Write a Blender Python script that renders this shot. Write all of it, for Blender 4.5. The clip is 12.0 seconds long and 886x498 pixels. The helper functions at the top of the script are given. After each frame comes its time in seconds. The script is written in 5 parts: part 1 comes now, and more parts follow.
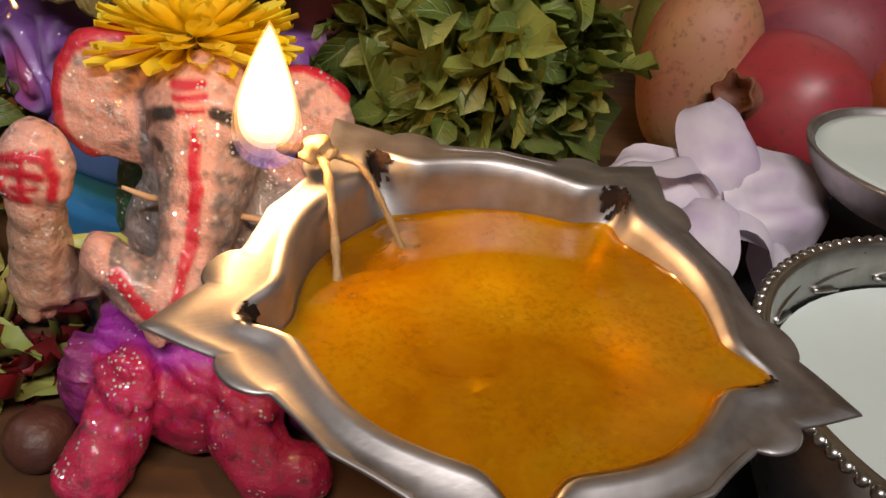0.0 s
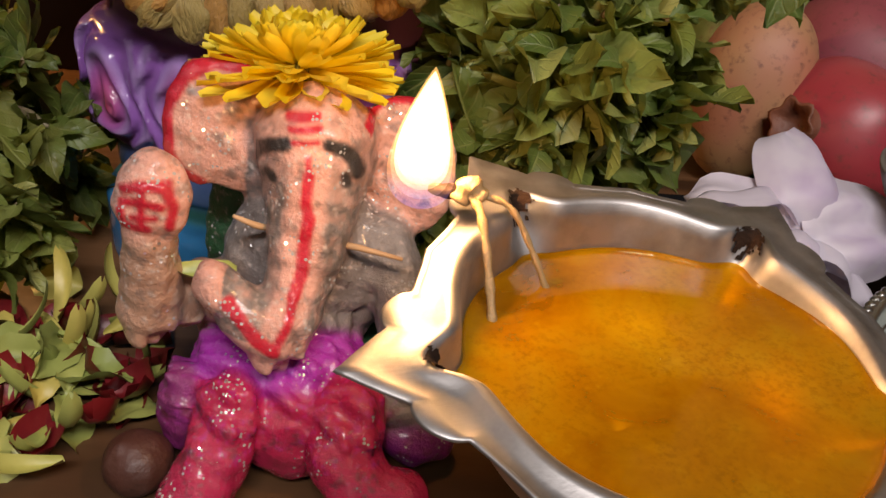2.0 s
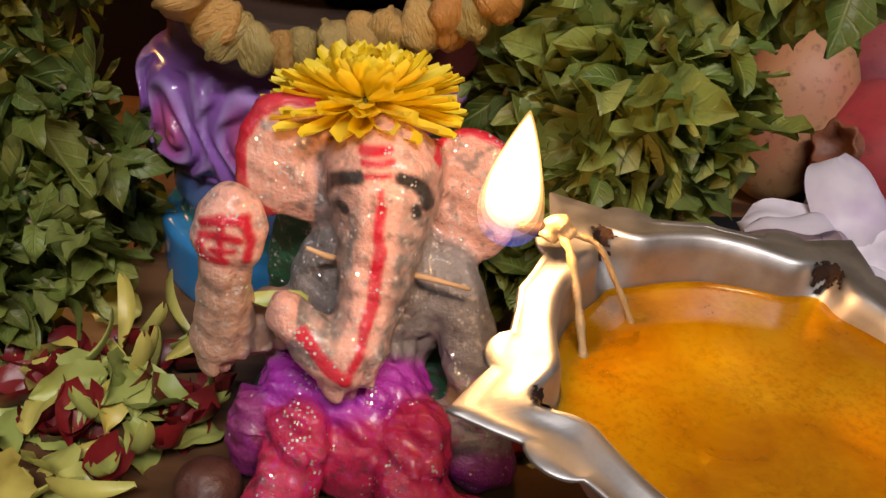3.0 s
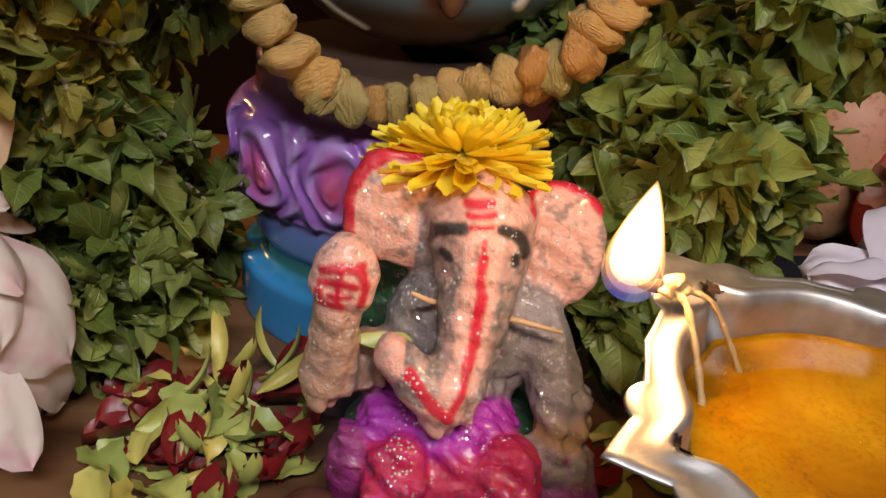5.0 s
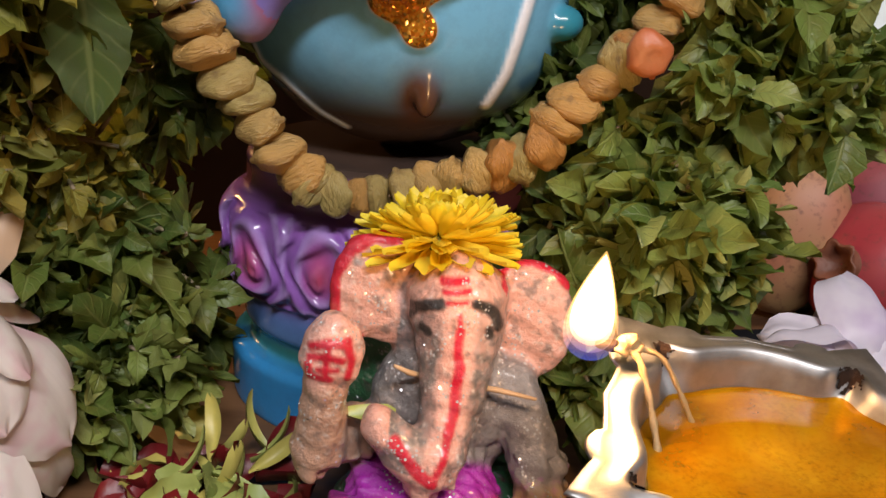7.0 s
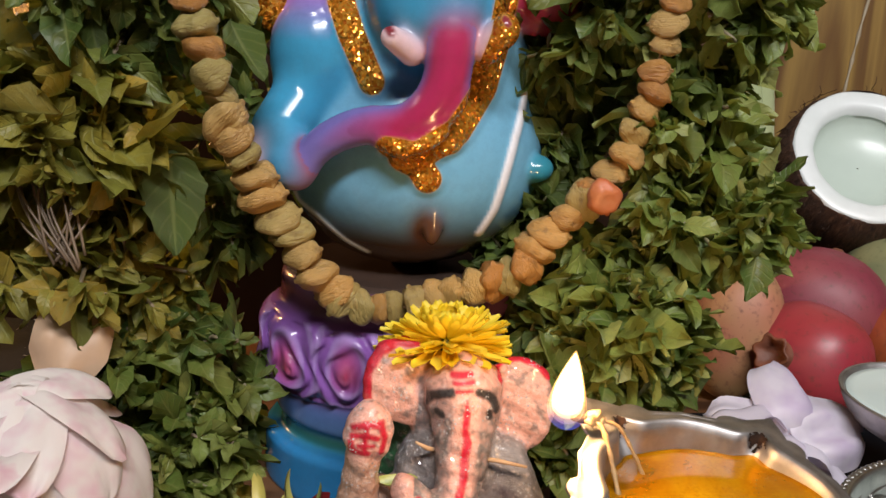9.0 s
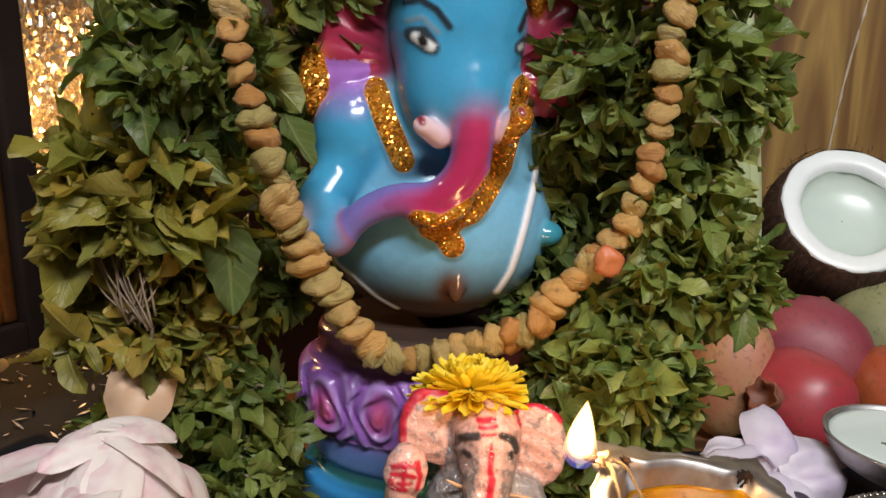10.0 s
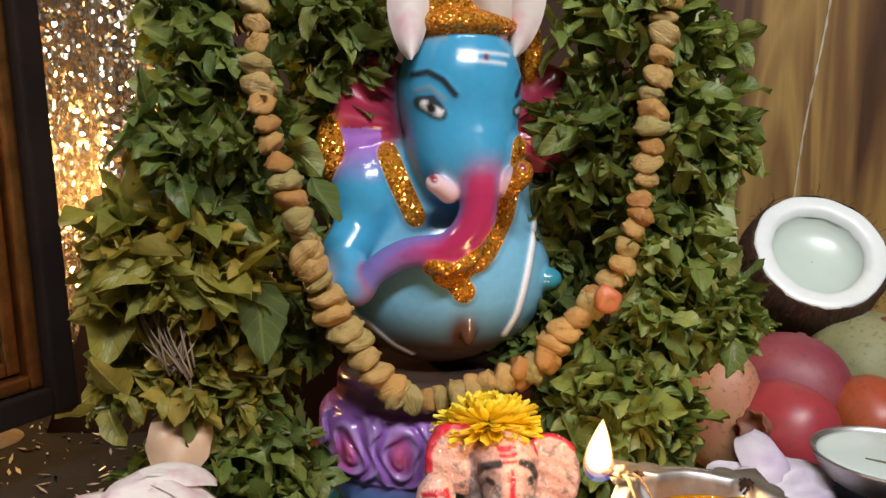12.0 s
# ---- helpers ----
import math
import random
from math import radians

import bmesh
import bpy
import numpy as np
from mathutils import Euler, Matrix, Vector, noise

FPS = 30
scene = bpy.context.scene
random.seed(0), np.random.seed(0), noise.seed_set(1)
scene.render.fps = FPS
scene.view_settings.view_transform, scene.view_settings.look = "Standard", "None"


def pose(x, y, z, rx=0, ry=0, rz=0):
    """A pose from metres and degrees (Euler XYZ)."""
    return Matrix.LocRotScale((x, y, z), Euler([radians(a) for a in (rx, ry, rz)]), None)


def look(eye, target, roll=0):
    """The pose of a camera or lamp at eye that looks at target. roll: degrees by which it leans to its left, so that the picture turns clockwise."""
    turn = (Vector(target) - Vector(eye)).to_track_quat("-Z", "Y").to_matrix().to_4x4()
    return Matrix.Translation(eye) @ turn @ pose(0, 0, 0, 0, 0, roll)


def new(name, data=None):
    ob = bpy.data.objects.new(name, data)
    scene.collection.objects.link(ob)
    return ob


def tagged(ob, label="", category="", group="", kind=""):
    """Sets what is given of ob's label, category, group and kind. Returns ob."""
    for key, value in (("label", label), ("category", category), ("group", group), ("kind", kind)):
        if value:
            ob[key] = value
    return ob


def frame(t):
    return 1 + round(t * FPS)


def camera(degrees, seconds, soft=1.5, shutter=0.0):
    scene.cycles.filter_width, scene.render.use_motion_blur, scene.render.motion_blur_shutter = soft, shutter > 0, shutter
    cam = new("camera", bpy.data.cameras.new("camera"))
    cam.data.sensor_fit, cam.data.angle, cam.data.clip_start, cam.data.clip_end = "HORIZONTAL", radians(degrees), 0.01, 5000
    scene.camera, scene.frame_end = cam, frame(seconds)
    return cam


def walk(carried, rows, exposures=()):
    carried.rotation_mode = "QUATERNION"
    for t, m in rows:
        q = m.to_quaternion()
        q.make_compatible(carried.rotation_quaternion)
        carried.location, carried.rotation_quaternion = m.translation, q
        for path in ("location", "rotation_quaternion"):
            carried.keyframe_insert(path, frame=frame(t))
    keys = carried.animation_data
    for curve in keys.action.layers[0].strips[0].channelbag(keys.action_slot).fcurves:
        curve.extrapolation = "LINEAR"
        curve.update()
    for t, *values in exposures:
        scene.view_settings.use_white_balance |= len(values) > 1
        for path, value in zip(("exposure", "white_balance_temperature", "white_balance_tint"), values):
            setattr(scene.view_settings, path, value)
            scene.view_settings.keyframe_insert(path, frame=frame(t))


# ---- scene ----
cam = camera(56.54, 12.0)
PATH = [
    (0, (-0.02024, 0.00924, 0.17615), (0.04426, 0.85253, -0.35743), 5.39),
    (0.5, (-0.02829, 0.01072, 0.17650), (0.03990, 0.85625, -0.35307), 5.81),
    (1, (-0.03375, 0.01122, 0.17606), (0.03376, 0.85778, -0.35194), 6.20),
    (1.5, (-0.04062, 0.01011, 0.17793), (0.02712, 0.85663, -0.35010), 6.14),
    (2, (-0.04685, 0.01077, 0.17989), (0.01739, 0.85963, -0.34481), 6.06),
    (2.5, (-0.05444, 0.01126, 0.18173), (0.00432, 0.86324, -0.33854), 5.77),
    (3, (-0.06055, 0.01027, 0.18406), (-0.01587, 0.86808, -0.32796), 5.23),
    (3.5, (-0.06984, 0.00758, 0.18779), (-0.03176, 0.86752, -0.32119), 5.06),
    (3.7, (-0.07444, 0.00536, 0.19079), (-0.03887, 0.86741, -0.31478), 5.06),
    (5.3, (-0.08509, -0.00057, 0.19520), (-0.05295, 0.87769, -0.28190), 5.23),
    (5.5, (-0.08473, -0.00216, 0.19495), (-0.05039, 0.88280, -0.26944), 5.07),
    (6, (-0.08544, -0.00730, 0.19613), (-0.05203, 0.88964, -0.24476), 4.46),
    (6.5, (-0.08339, -0.01359, 0.19819), (-0.04298, 0.89516, -0.21719), 4.29),
    (8.3, (-0.09109, -0.05483, 0.21157), (-0.03744, 0.89410, -0.09934), 2.63),
    (8.5, (-0.09458, -0.06557, 0.21563), (-0.03602, 0.88606, -0.08599), 2.69),
    (9, (-0.09926, -0.08521, 0.22908), (-0.03012, 0.87376, -0.04588), 3.34),
    (9.5, (-0.10204, -0.10458, 0.23741), (-0.03580, 0.86247, -0.00840), 2.97),
    (10, (-0.11328, -0.12603, 0.25150), (-0.04733, 0.84417, 0.01836), 2.96),
    (10.5, (-0.12258, -0.13890, 0.24839), (-0.06416, 0.84225, 0.06418), 2.07),
    (11, (-0.12600, -0.14565, 0.24725), (-0.05310, 0.83998, 0.09486), 0.66),
    (11.5, (-0.13013, -0.15520, 0.24210), (-0.03280, 0.82079, 0.04724), 0.91),
    (12, (-0.13516, -0.16135, 0.24768), (-0.03802, 0.82256, 0.09778), 0.87),
]
walk(cam, [(t, look(eye, target, roll)) for t, eye, target, roll in PATH], [(0.0, -0.46, 7200, 19), (3.5, -0.24, 7000, 17), (5.5, -0.16, 6700, 15), (8.5, -0.03, 6600, 13), (12.0, 0.14, 6600, 12)])

# ---- light: a white ceiling tube in front of the altar, and the burning wick ----
world = bpy.data.worlds.new("room_air")
scene.world = world
world.use_nodes = True
world.node_tree.nodes["Background"].inputs[0].default_value = (0.55, 0.6, 0.66, 1)
world.node_tree.nodes["Background"].inputs[1].default_value = 0.12


def lamp(name, kind, energy, colour, m, **more):
    data = bpy.data.lights.new(name, kind)
    data.energy, data.color = energy, colour
    for key, value in more.items():
        setattr(data, key, value)
    ob = new(name, data)
    ob.matrix_world = m
    return ob


lamp("ceiling_tube_light", "AREA", 35.0, (0.96, 0.98, 1.0), look((0.1, -0.85, 1.35), (-0.05, 0.22, 0.1)), shape="RECTANGLE", size=0.9, size_y=0.15)
FLAME = Vector((-0.0405, 0.1405, 0.1105))
lamp("wick_light", "POINT", 0.23, (1.0, 0.57, 0.23), pose(FLAME.x, FLAME.y, FLAME.z + 0.012), shadow_soft_size=0.005)
lamp("side_wick_light", "POINT", 2.6, (1.0, 0.53, 0.17), pose(-0.38, 0.465, 0.19), shadow_soft_size=0.006)


# ---- material helpers ----
class Nodes:
    """A short way to write node trees."""

    def __init__(self, name):
        self.mat = bpy.data.materials.new(name)
        self.mat.use_nodes = True
        self.tree = self.mat.node_tree
        self.bsdf = self.tree.nodes["Principled BSDF"]
        self.coord = self.tree.nodes.new("ShaderNodeTexCoord")

    def put(self, where, value):
        if isinstance(value, bpy.types.NodeSocket):
            self.tree.links.new(value, where)
        elif isinstance(value, (tuple, list)) and where.type == "RGBA" and len(value) == 3:
            where.default_value = (*value, 1)
        else:
            where.default_value = value

    def node(self, kind, out=0, sets=(), **inputs):
        n = self.tree.nodes.new("ShaderNode" + kind)
        for key, value in dict(sets).items():
            setattr(n, key, value)
        for key, value in inputs.items():
            key = key.replace("_", " ")
            self.put(n.inputs[int(key[1:])] if key[0] == "i" and key[1:].isdigit() else n.inputs[key], value)
        return n.outputs[out]

    def noise(self, scale, detail=4.0, rough=0.55, out=0, vector=None, distortion=0.0):
        return self.node("TexNoise", out, Vector=vector or self.coord.outputs["Object"], Scale=scale, Detail=detail, Roughness=rough, Distortion=distortion)

    def ramp(self, fac, stops):
        n = self.tree.nodes.new("ShaderNodeValToRGB")
        while len(n.color_ramp.elements) < len(stops):
            n.color_ramp.elements.new(0.5)
        for e, (at, c) in zip(n.color_ramp.elements, stops):
            e.position, e.color = at, (*c, 1) if len(c) == 3 else c
        self.put(n.inputs[0], fac)
        return n.outputs[0]

    def mix(self, fac, a, b, blend="MIX"):
        n = self.tree.nodes.new("ShaderNodeMix")
        n.data_type, n.blend_type = "RGBA", blend
        self.put(n.inputs[0], fac)
        self.put(n.inputs[6], a)
        self.put(n.inputs[7], b)
        return n.outputs[2]

    def maths(self, op, a, b=0.0, c=None):
        n = self.tree.nodes.new("ShaderNodeMath")
        n.operation = op
        for k, v in enumerate((a, b) if c is None else (a, b, c)):
            self.put(n.inputs[k], v)
        return n.outputs[0]

    def bump(self, height, strength=0.3, distance=0.001, normal=None):
        more = {"Normal": normal} if normal else {}
        return self.node("Bump", Height=height, Strength=strength, Distance=distance, **more)

    def done(self, **inputs):
        for key, value in inputs.items():
            self.put(self.bsdf.inputs[key.replace("_", " ")], value)
        return self.mat


def grey(v):
    return (v, v, v)


def facets(n, scale, spread):
    """Normals that jump from flake to flake, as on glitter."""
    cell = n.node("TexVoronoi", 1, Vector=n.coord.outputs["Object"], Scale=scale)
    off = n.node("VectorMath", sets={"operation": "SUBTRACT"}, i0=cell, i1=(0.5, 0.5, 0.5))
    off = n.node("VectorMath", sets={"operation": "SCALE"}, i0=off, Scale=spread)
    geo = n.node("NewGeometry", 1)
    both = n.node("VectorMath", sets={"operation": "ADD"}, i0=geo, i1=off)
    return n.node("VectorMath", sets={"operation": "NORMALIZE"}, i0=both), cell


def speckled(name, base, other, scale=300.0, rough=0.5, bump=0.25, dist=0.0006, vary=0.25, **more):
    """A plain matter with two scales of colour variation and fine relief; each object a little different."""
    n = Nodes(name)
    rnd = n.node("ObjectInfo", 5)
    c = n.mix(n.ramp(n.noise(scale * 0.12, 3), [(0.35, grey(0)), (0.68, grey(1))]), base, other)
    c = n.mix(n.maths("MULTIPLY", n.noise(scale, 5, 0.65), vary), c, tuple(v * 0.45 for v in base))
    c = n.mix(n.maths("MULTIPLY", rnd, 0.35), c, other)
    return n.done(Base_Color=c, Roughness=rough, Normal=n.bump(n.noise(scale * 1.6, 5), bump, dist), **more)


def wood_mat(name, dark, mid, light, along="Z", scale=1.0, rough=0.4):
    n = Nodes(name)
    stretch = {"X": (1.2, 14, 14), "Z": (14, 14, 1.2)}[along]
    v = n.node("Mapping", Vector=n.coord.outputs["Object"], Scale=tuple(s * scale for s in stretch))
    big = n.noise(1.0, 3, 0.5, vector=v, distortion=1.2)
    fine = n.noise(14.0, 4, 0.6, vector=v)
    c = n.ramp(big, [(0.36, dark), (0.46, mid), (0.56, light), (0.64, mid)])
    c = n.mix(n.maths("MULTIPLY", fine, 0.5), c, dark)
    return n.done(Base_Color=c, Roughness=n.maths("MULTIPLY_ADD", fine, 0.25, rough), Normal=n.bump(fine, 0.15, 0.0005))


def painted_mat(name, rough, bump_scale, bump, dust, flake, sparkle=0.0):
    """Paint from the mesh's colour attribute: alpha marks glitter glue."""
    n = Nodes(name)
    att = n.node("Attribute", sets={"attribute_name": "paint"})
    alpha = att.node.outputs["Alpha"]
    spots = n.noise(bump_scale * 0.5, 5, 0.7)
    worn = n.ramp(n.noise(90 + bump_scale * 0.6, 6, 0.75), [(0.44, grey(0)), (0.6, grey(1))])
    c = n.mix(n.maths("MULTIPLY", worn, dust), att, n.mix(0.7, att, (0.03, 0.026, 0.026)))
    c = n.mix(n.maths("MULTIPLY", spots, dust * 0.4), c, n.mix(0.5, att, (0.6, 0.5, 0.45)))
    normal, cell = facets(n, flake, 1.1 if sparkle else 1.5)
    gold = n.ramp(cell, [(0.0, (0.5, 0.1, 0.01)), (0.5, (0.72, 0.27, 0.02)), (1.0, (0.8, 0.46, 0.08))])
    glit = n.ramp(alpha, [(0.45, grey(1)), (0.55, grey(0))])
    flakes = glit
    if sparkle:
        pick = n.node("SeparateColor", 0, Color=cell)
        clump = n.ramp(n.noise(95, 3, 0.6), [(0.5, grey(0)), (0.62, grey(1))])
        silver = n.maths("GREATER_THAN", n.maths("MULTIPLY", pick, n.maths("MULTIPLY_ADD", clump, 0.42, 0.58)), 1 - sparkle)
        dots = n.node("TexVoronoi", 0, Vector=n.coord.outputs["Object"], Scale=flake)
        silver = n.maths("MULTIPLY", silver, n.maths("LESS_THAN", dots, 0.42))
        flakes = n.maths("MAXIMUM", glit, silver)
        c = n.mix(silver, c, (0.85, 0.85, 0.86))
    c = n.mix(glit, c, gold)
    bumped = n.bump(n.noise(bump_scale, 6, 0.65), bump, 0.0012)
    both = n.tree.nodes.new("ShaderNodeMix")
    both.data_type = "VECTOR"
    n.put(both.inputs[0], flakes)
    n.put(both.inputs[4], bumped)
    n.put(both.inputs[5], normal)
    r = n.maths("MULTIPLY_ADD", spots, 0.3, rough - 0.12)
    if sparkle:
        tone = n.node("SeparateColor", 0, Color=att).node
        r = n.maths("MULTIPLY_ADD", n.ramp(n.maths("SUBTRACT", tone.outputs[0], tone.outputs[1]), [(0.25, grey(0)), (0.4, grey(1))]), -0.14, r)
    return n.done(Base_Color=c, Roughness=n.maths("MULTIPLY_ADD", n.maths("SUBTRACT", flakes, glit), -0.12, r), Metallic=n.maths("MULTIPLY", flakes, 0.6), Normal=both.outputs[1])


# ---- mesh helpers ----
def mesh_from(name, verts, faces, smooth=True):
    me = bpy.data.meshes.new(name)
    me.from_pydata([tuple(v) for v in verts], [], [tuple(f) for f in faces])
    me.validate()
    if smooth:
        me.shade_smooth()
    return me


def finish(bm, name, smooth=True):
    me = bpy.data.meshes.new(name)
    bmesh.ops.recalc_face_normals(bm, faces=bm.faces)
    bm.to_mesh(me)
    bm.free()
    if smooth:
        me.shade_smooth()
    return me


def thing(name, me=None, mats=(), at=None, label="", category="", group="", kind=""):
    ob = new(name, me)
    for m in mats:
        me.materials.append(m)
    if at is not None:
        ob.matrix_world = at if isinstance(at, Matrix) else Matrix.Translation(at)
    return tagged(ob, label, category, group, kind)


def part(name, me, mat, parent, m=None, label=""):
    ob = new(name, me)
    if mat and not me.materials:
        me.materials.append(mat)
    ob.parent = parent
    if m is not None:
        ob.matrix_basis = m
    return tagged(ob, label)


def box(name, size, bevel=0.0, at=(0, 0, 0)):
    bm = bmesh.new()
    bmesh.ops.create_cube(bm, size=1.0, matrix=Matrix.Translation(at) @ Matrix.Diagonal((*size, 1)))
    if bevel:
        bmesh.ops.bevel(bm, geom=list(bm.edges), offset=bevel, segments=2, profile=0.7, affect="EDGES")
    return finish(bm, name, False)


def lathe(name, profile, steps=48, wave=None):
    """Turns (radius, height) pairs about z. wave(angle, radius, z): an offset of the radius."""
    verts, faces = [], []
    n = len(profile)
    for k in range(steps):
        a = 2 * math.pi * k / steps
        for r, z in profile:
            rr = r + (wave(a, r, z) if wave else 0.0)
            verts.append((rr * math.cos(a), rr * math.sin(a), z))
    for k in range(steps):
        for j in range(n - 1):
            faces.append((k * n + j, (k + 1) % steps * n + j, (k + 1) % steps * n + j + 1, k * n + j + 1))
    return mesh_from(name, verts, faces)


def tube(points, radii, sides=8, caps=True):
    """Vertices and faces of a round bar through the points."""
    pts = [Vector(p) for p in points]
    verts, faces = [], []
    side = Vector((0.31, 0.17, 0.93))
    for k, p in enumerate(pts):
        d = (pts[min(k + 1, len(pts) - 1)] - pts[max(k - 1, 0)]).normalized()
        u = (side - d * side.dot(d)).normalized()
        w = d.cross(u)
        side = u
        r = radii[k] if isinstance(radii, (list, tuple)) else radii
        for s in range(sides):
            a = 2 * math.pi * s / sides
            verts.append(p + r * (math.cos(a) * u + math.sin(a) * w))
    for k in range(len(pts) - 1):
        for s in range(sides):
            a, b = k * sides + s, k * sides + (s + 1) % sides
            faces.append((a, b, b + sides, a + sides))
    if caps:
        faces.append(tuple(range(sides))[::-1])
        faces.append(tuple((len(pts) - 1) * sides + s for s in range(sides)))
    return verts, faces


def glide(points, steps):
    """Points on a smooth line through the given ones."""
    p = [Vector(q) for q in points]
    p = [2 * p[0] - p[1], *p, 2 * p[-1] - p[-2]]
    out = []
    for k in range(1, len(p) - 2):
        for s in range(steps):
            t = s / steps
            out.append(0.5 * (2 * p[k] + (p[k + 1] - p[k - 1]) * t + (2 * p[k - 1] - 5 * p[k] + 4 * p[k + 1] - p[k + 2]) * t * t + (3 * p[k] - p[k - 1] - 3 * p[k + 1] + p[k + 2]) * t**3))
    out.append(p[-2])
    return out


# ---- modelled figures: soft unions of rounded forms, meshed once ----
def ell(c, r, colour, rot=(0, 0, 0), k=0.004, glit=0.0):
    m = np.array(Euler([radians(a) for a in rot]).to_matrix().transposed())

    def f(p):
        q = (p - np.array(c, np.float32)) @ m.T.astype(np.float32)
        r_ = np.array(r, np.float32)
        k0 = np.sqrt(((q / r_) ** 2).sum(-1)) + 1e-6
        k1 = np.sqrt(((q / r_**2) ** 2).sum(-1)) + 1e-6
        return k0 * (k0 - 1) / k1

    return f, colour, k, glit


def limb(points, radii, colour, k=0.003, glit=0.0):
    pts = [np.array(p, np.float32) for p in points]

    def f(p):
        best = None
        for a, b, ra, rb in zip(pts, pts[1:], radii, radii[1:]):
            d = b - a
            t = np.clip((p - a) @ d / (d @ d), 0, 1)
            off = p - a - t[..., None] * d
            s = np.sqrt((off * off).sum(-1)) - (ra + (rb - ra) * t)
            best = s if best is None else np.minimum(best, s)
        return best

    return f, colour, k, glit


def drum(c, rx, ry, half, round_, colour, k=0.002):
    def f(p):
        q = p - np.array(c, np.float32)
        rad = (np.sqrt((q[..., 0] / rx) ** 2 + (q[..., 1] / ry) ** 2) - 1) * min(rx, ry) + round_
        h = np.abs(q[..., 2]) - half + round_
        return np.sqrt(np.maximum(rad, 0) ** 2 + np.maximum(h, 0) ** 2) + np.minimum(np.maximum(rad, h), 0) - round_

    return f, colour, k, 0.0


def stroke_mask(p, line, width, ymax, soft):
    """How far a brush line, drawn on the front as (x, z) points, covers the places p."""
    best = np.full(p.shape[:-1], 1e3, np.float32)
    q = p[..., [0, 2]]
    for a, b in zip(line, line[1:]):
        a, b = np.array(a, np.float32), np.array(b, np.float32)
        d = b - a
        t = np.clip((q - a) @ d / (d @ d + 1e-12), 0, 1)
        off = q - a - t[..., None] * d
        best = np.minimum(best, np.sqrt((off * off).sum(-1)))
    low, high = ymax if isinstance(ymax, tuple) else (-1.0, ymax)
    return np.clip((width - best) / soft + 0.5, 0, 1) * (p[..., 1] < high) * (p[..., 1] > low)


def net(d, lo, h):
    """The surface d = 0 of a grid, as quads."""
    s = d < 0
    n = np.array(d.shape) - 1
    pos, cnt = np.zeros((*n, 3), np.float32), np.zeros(n, np.float32)
    corner = lambda a, o: a[o[0] : o[0] + n[0], o[1] : o[1] + n[1], o[2] : o[2] + n[2]]
    for axis in range(3):
        for u in (0, 1):
            for v in (0, 1):
                o = [u, v]
                o.insert(axis, 0)
                e = list(o)
                e[axis] = 1
                da, db = corner(d, o), corner(d, e)
                hit = (da < 0) != (db < 0)
                t = np.where(hit, da / np.where(hit, da - db, 1), 0)
                for c in range(3):
                    pos[..., c] += hit * (o[c] + (t if c == axis else 0))
                cnt += hit
    live = cnt > 0
    index = np.full(n, -1, np.int64)
    index[live] = np.arange(live.sum())
    verts = (np.argwhere(live) + pos[live] / cnt[live][:, None]) * h + lo
    quads = []
    for axis in range(3):
        b, c = (axis + 1) % 3, (axis + 2) % 3
        sl = [slice(1, n[k]) for k in range(3)]
        sl[axis] = slice(0, n[axis])
        sl2 = list(sl)
        sl2[axis] = slice(1, n[axis] + 1)
        s0, s1 = s[tuple(sl)], s[tuple(sl2)]
        for flip, want in ((False, s0 & ~s1), (True, ~s0 & s1)):
            at = np.argwhere(want)
            at += np.array([0 if k == axis else 1 for k in range(3)])
            q = []
            for db, dc in ((1, 1), (0, 1), (0, 0), (1, 0)):
                w = at.copy()
                w[:, b] -= db
                w[:, c] -= dc
                q.append(index[w[:, 0], w[:, 1], w[:, 2]])
            q = np.stack(q if not flip else q[::-1], 1)
            quads.append(q)
    return verts, np.concatenate(quads)


def figure(name, forms, strokes, lo, hi, h, base, blend=0.0012, extra=None, tint=None):
    """One mesh from soft-joined forms, coloured by the form at each place and by brush strokes on the front."""
    lo, hi = np.array(lo, np.float32), np.array(hi, np.float32)
    axes = [np.arange(lo[k], hi[k], h, dtype=np.float32) for k in range(3)]
    p = np.stack(np.meshgrid(*axes, indexing="ij"), -1)
    d = np.full(p.shape[:-1], 1.0, np.float32)
    for f, _, k, _ in forms:
        e = f(p)
        w = np.maximum(k - np.abs(d - e), 0) / k
        d = np.minimum(d, e) - w * w * k * 0.25
    if extra:
        d = d - extra(p)
    near = np.abs(d) < 0.006
    for line, width, _, _, lift, ymax in strokes:
        if lift:
            d[near] -= lift * stroke_mask(p[near], line, width, ymax, max(width, 2 * h))
    verts, quads = net(d, lo, h)
    ds = np.stack([f(verts.astype(np.float32)) for f, *_ in forms], 1)
    w = np.exp(-(ds - ds.min(1, keepdims=True)) / blend)
    w /= w.sum(1, keepdims=True)
    paint = w @ np.array([(*c, g) for _, c, _, g in forms], np.float32)
    if tint:
        paint[:, :3] = tint(verts, paint[:, :3])
    for line, width, colour, glit, _, ymax in strokes:
        if colour is None:
            continue
        m = stroke_mask(verts.astype(np.float32), line, width, ymax, h * 1.2)[:, None]
        paint = paint * (1 - m) + m * np.array((*colour, glit), np.float32)
    paint[:, 3] = 1 - paint[:, 3]
    me = bpy.data.meshes.new(name)
    me.from_pydata((verts - np.array(base)).tolist(), [], quads.tolist())
    me.shade_smooth()
    att = me.color_attributes.new("paint", "FLOAT_COLOR", "POINT")
    att.data.foreach_set("color", paint.astype(np.float32).ravel())
    return me


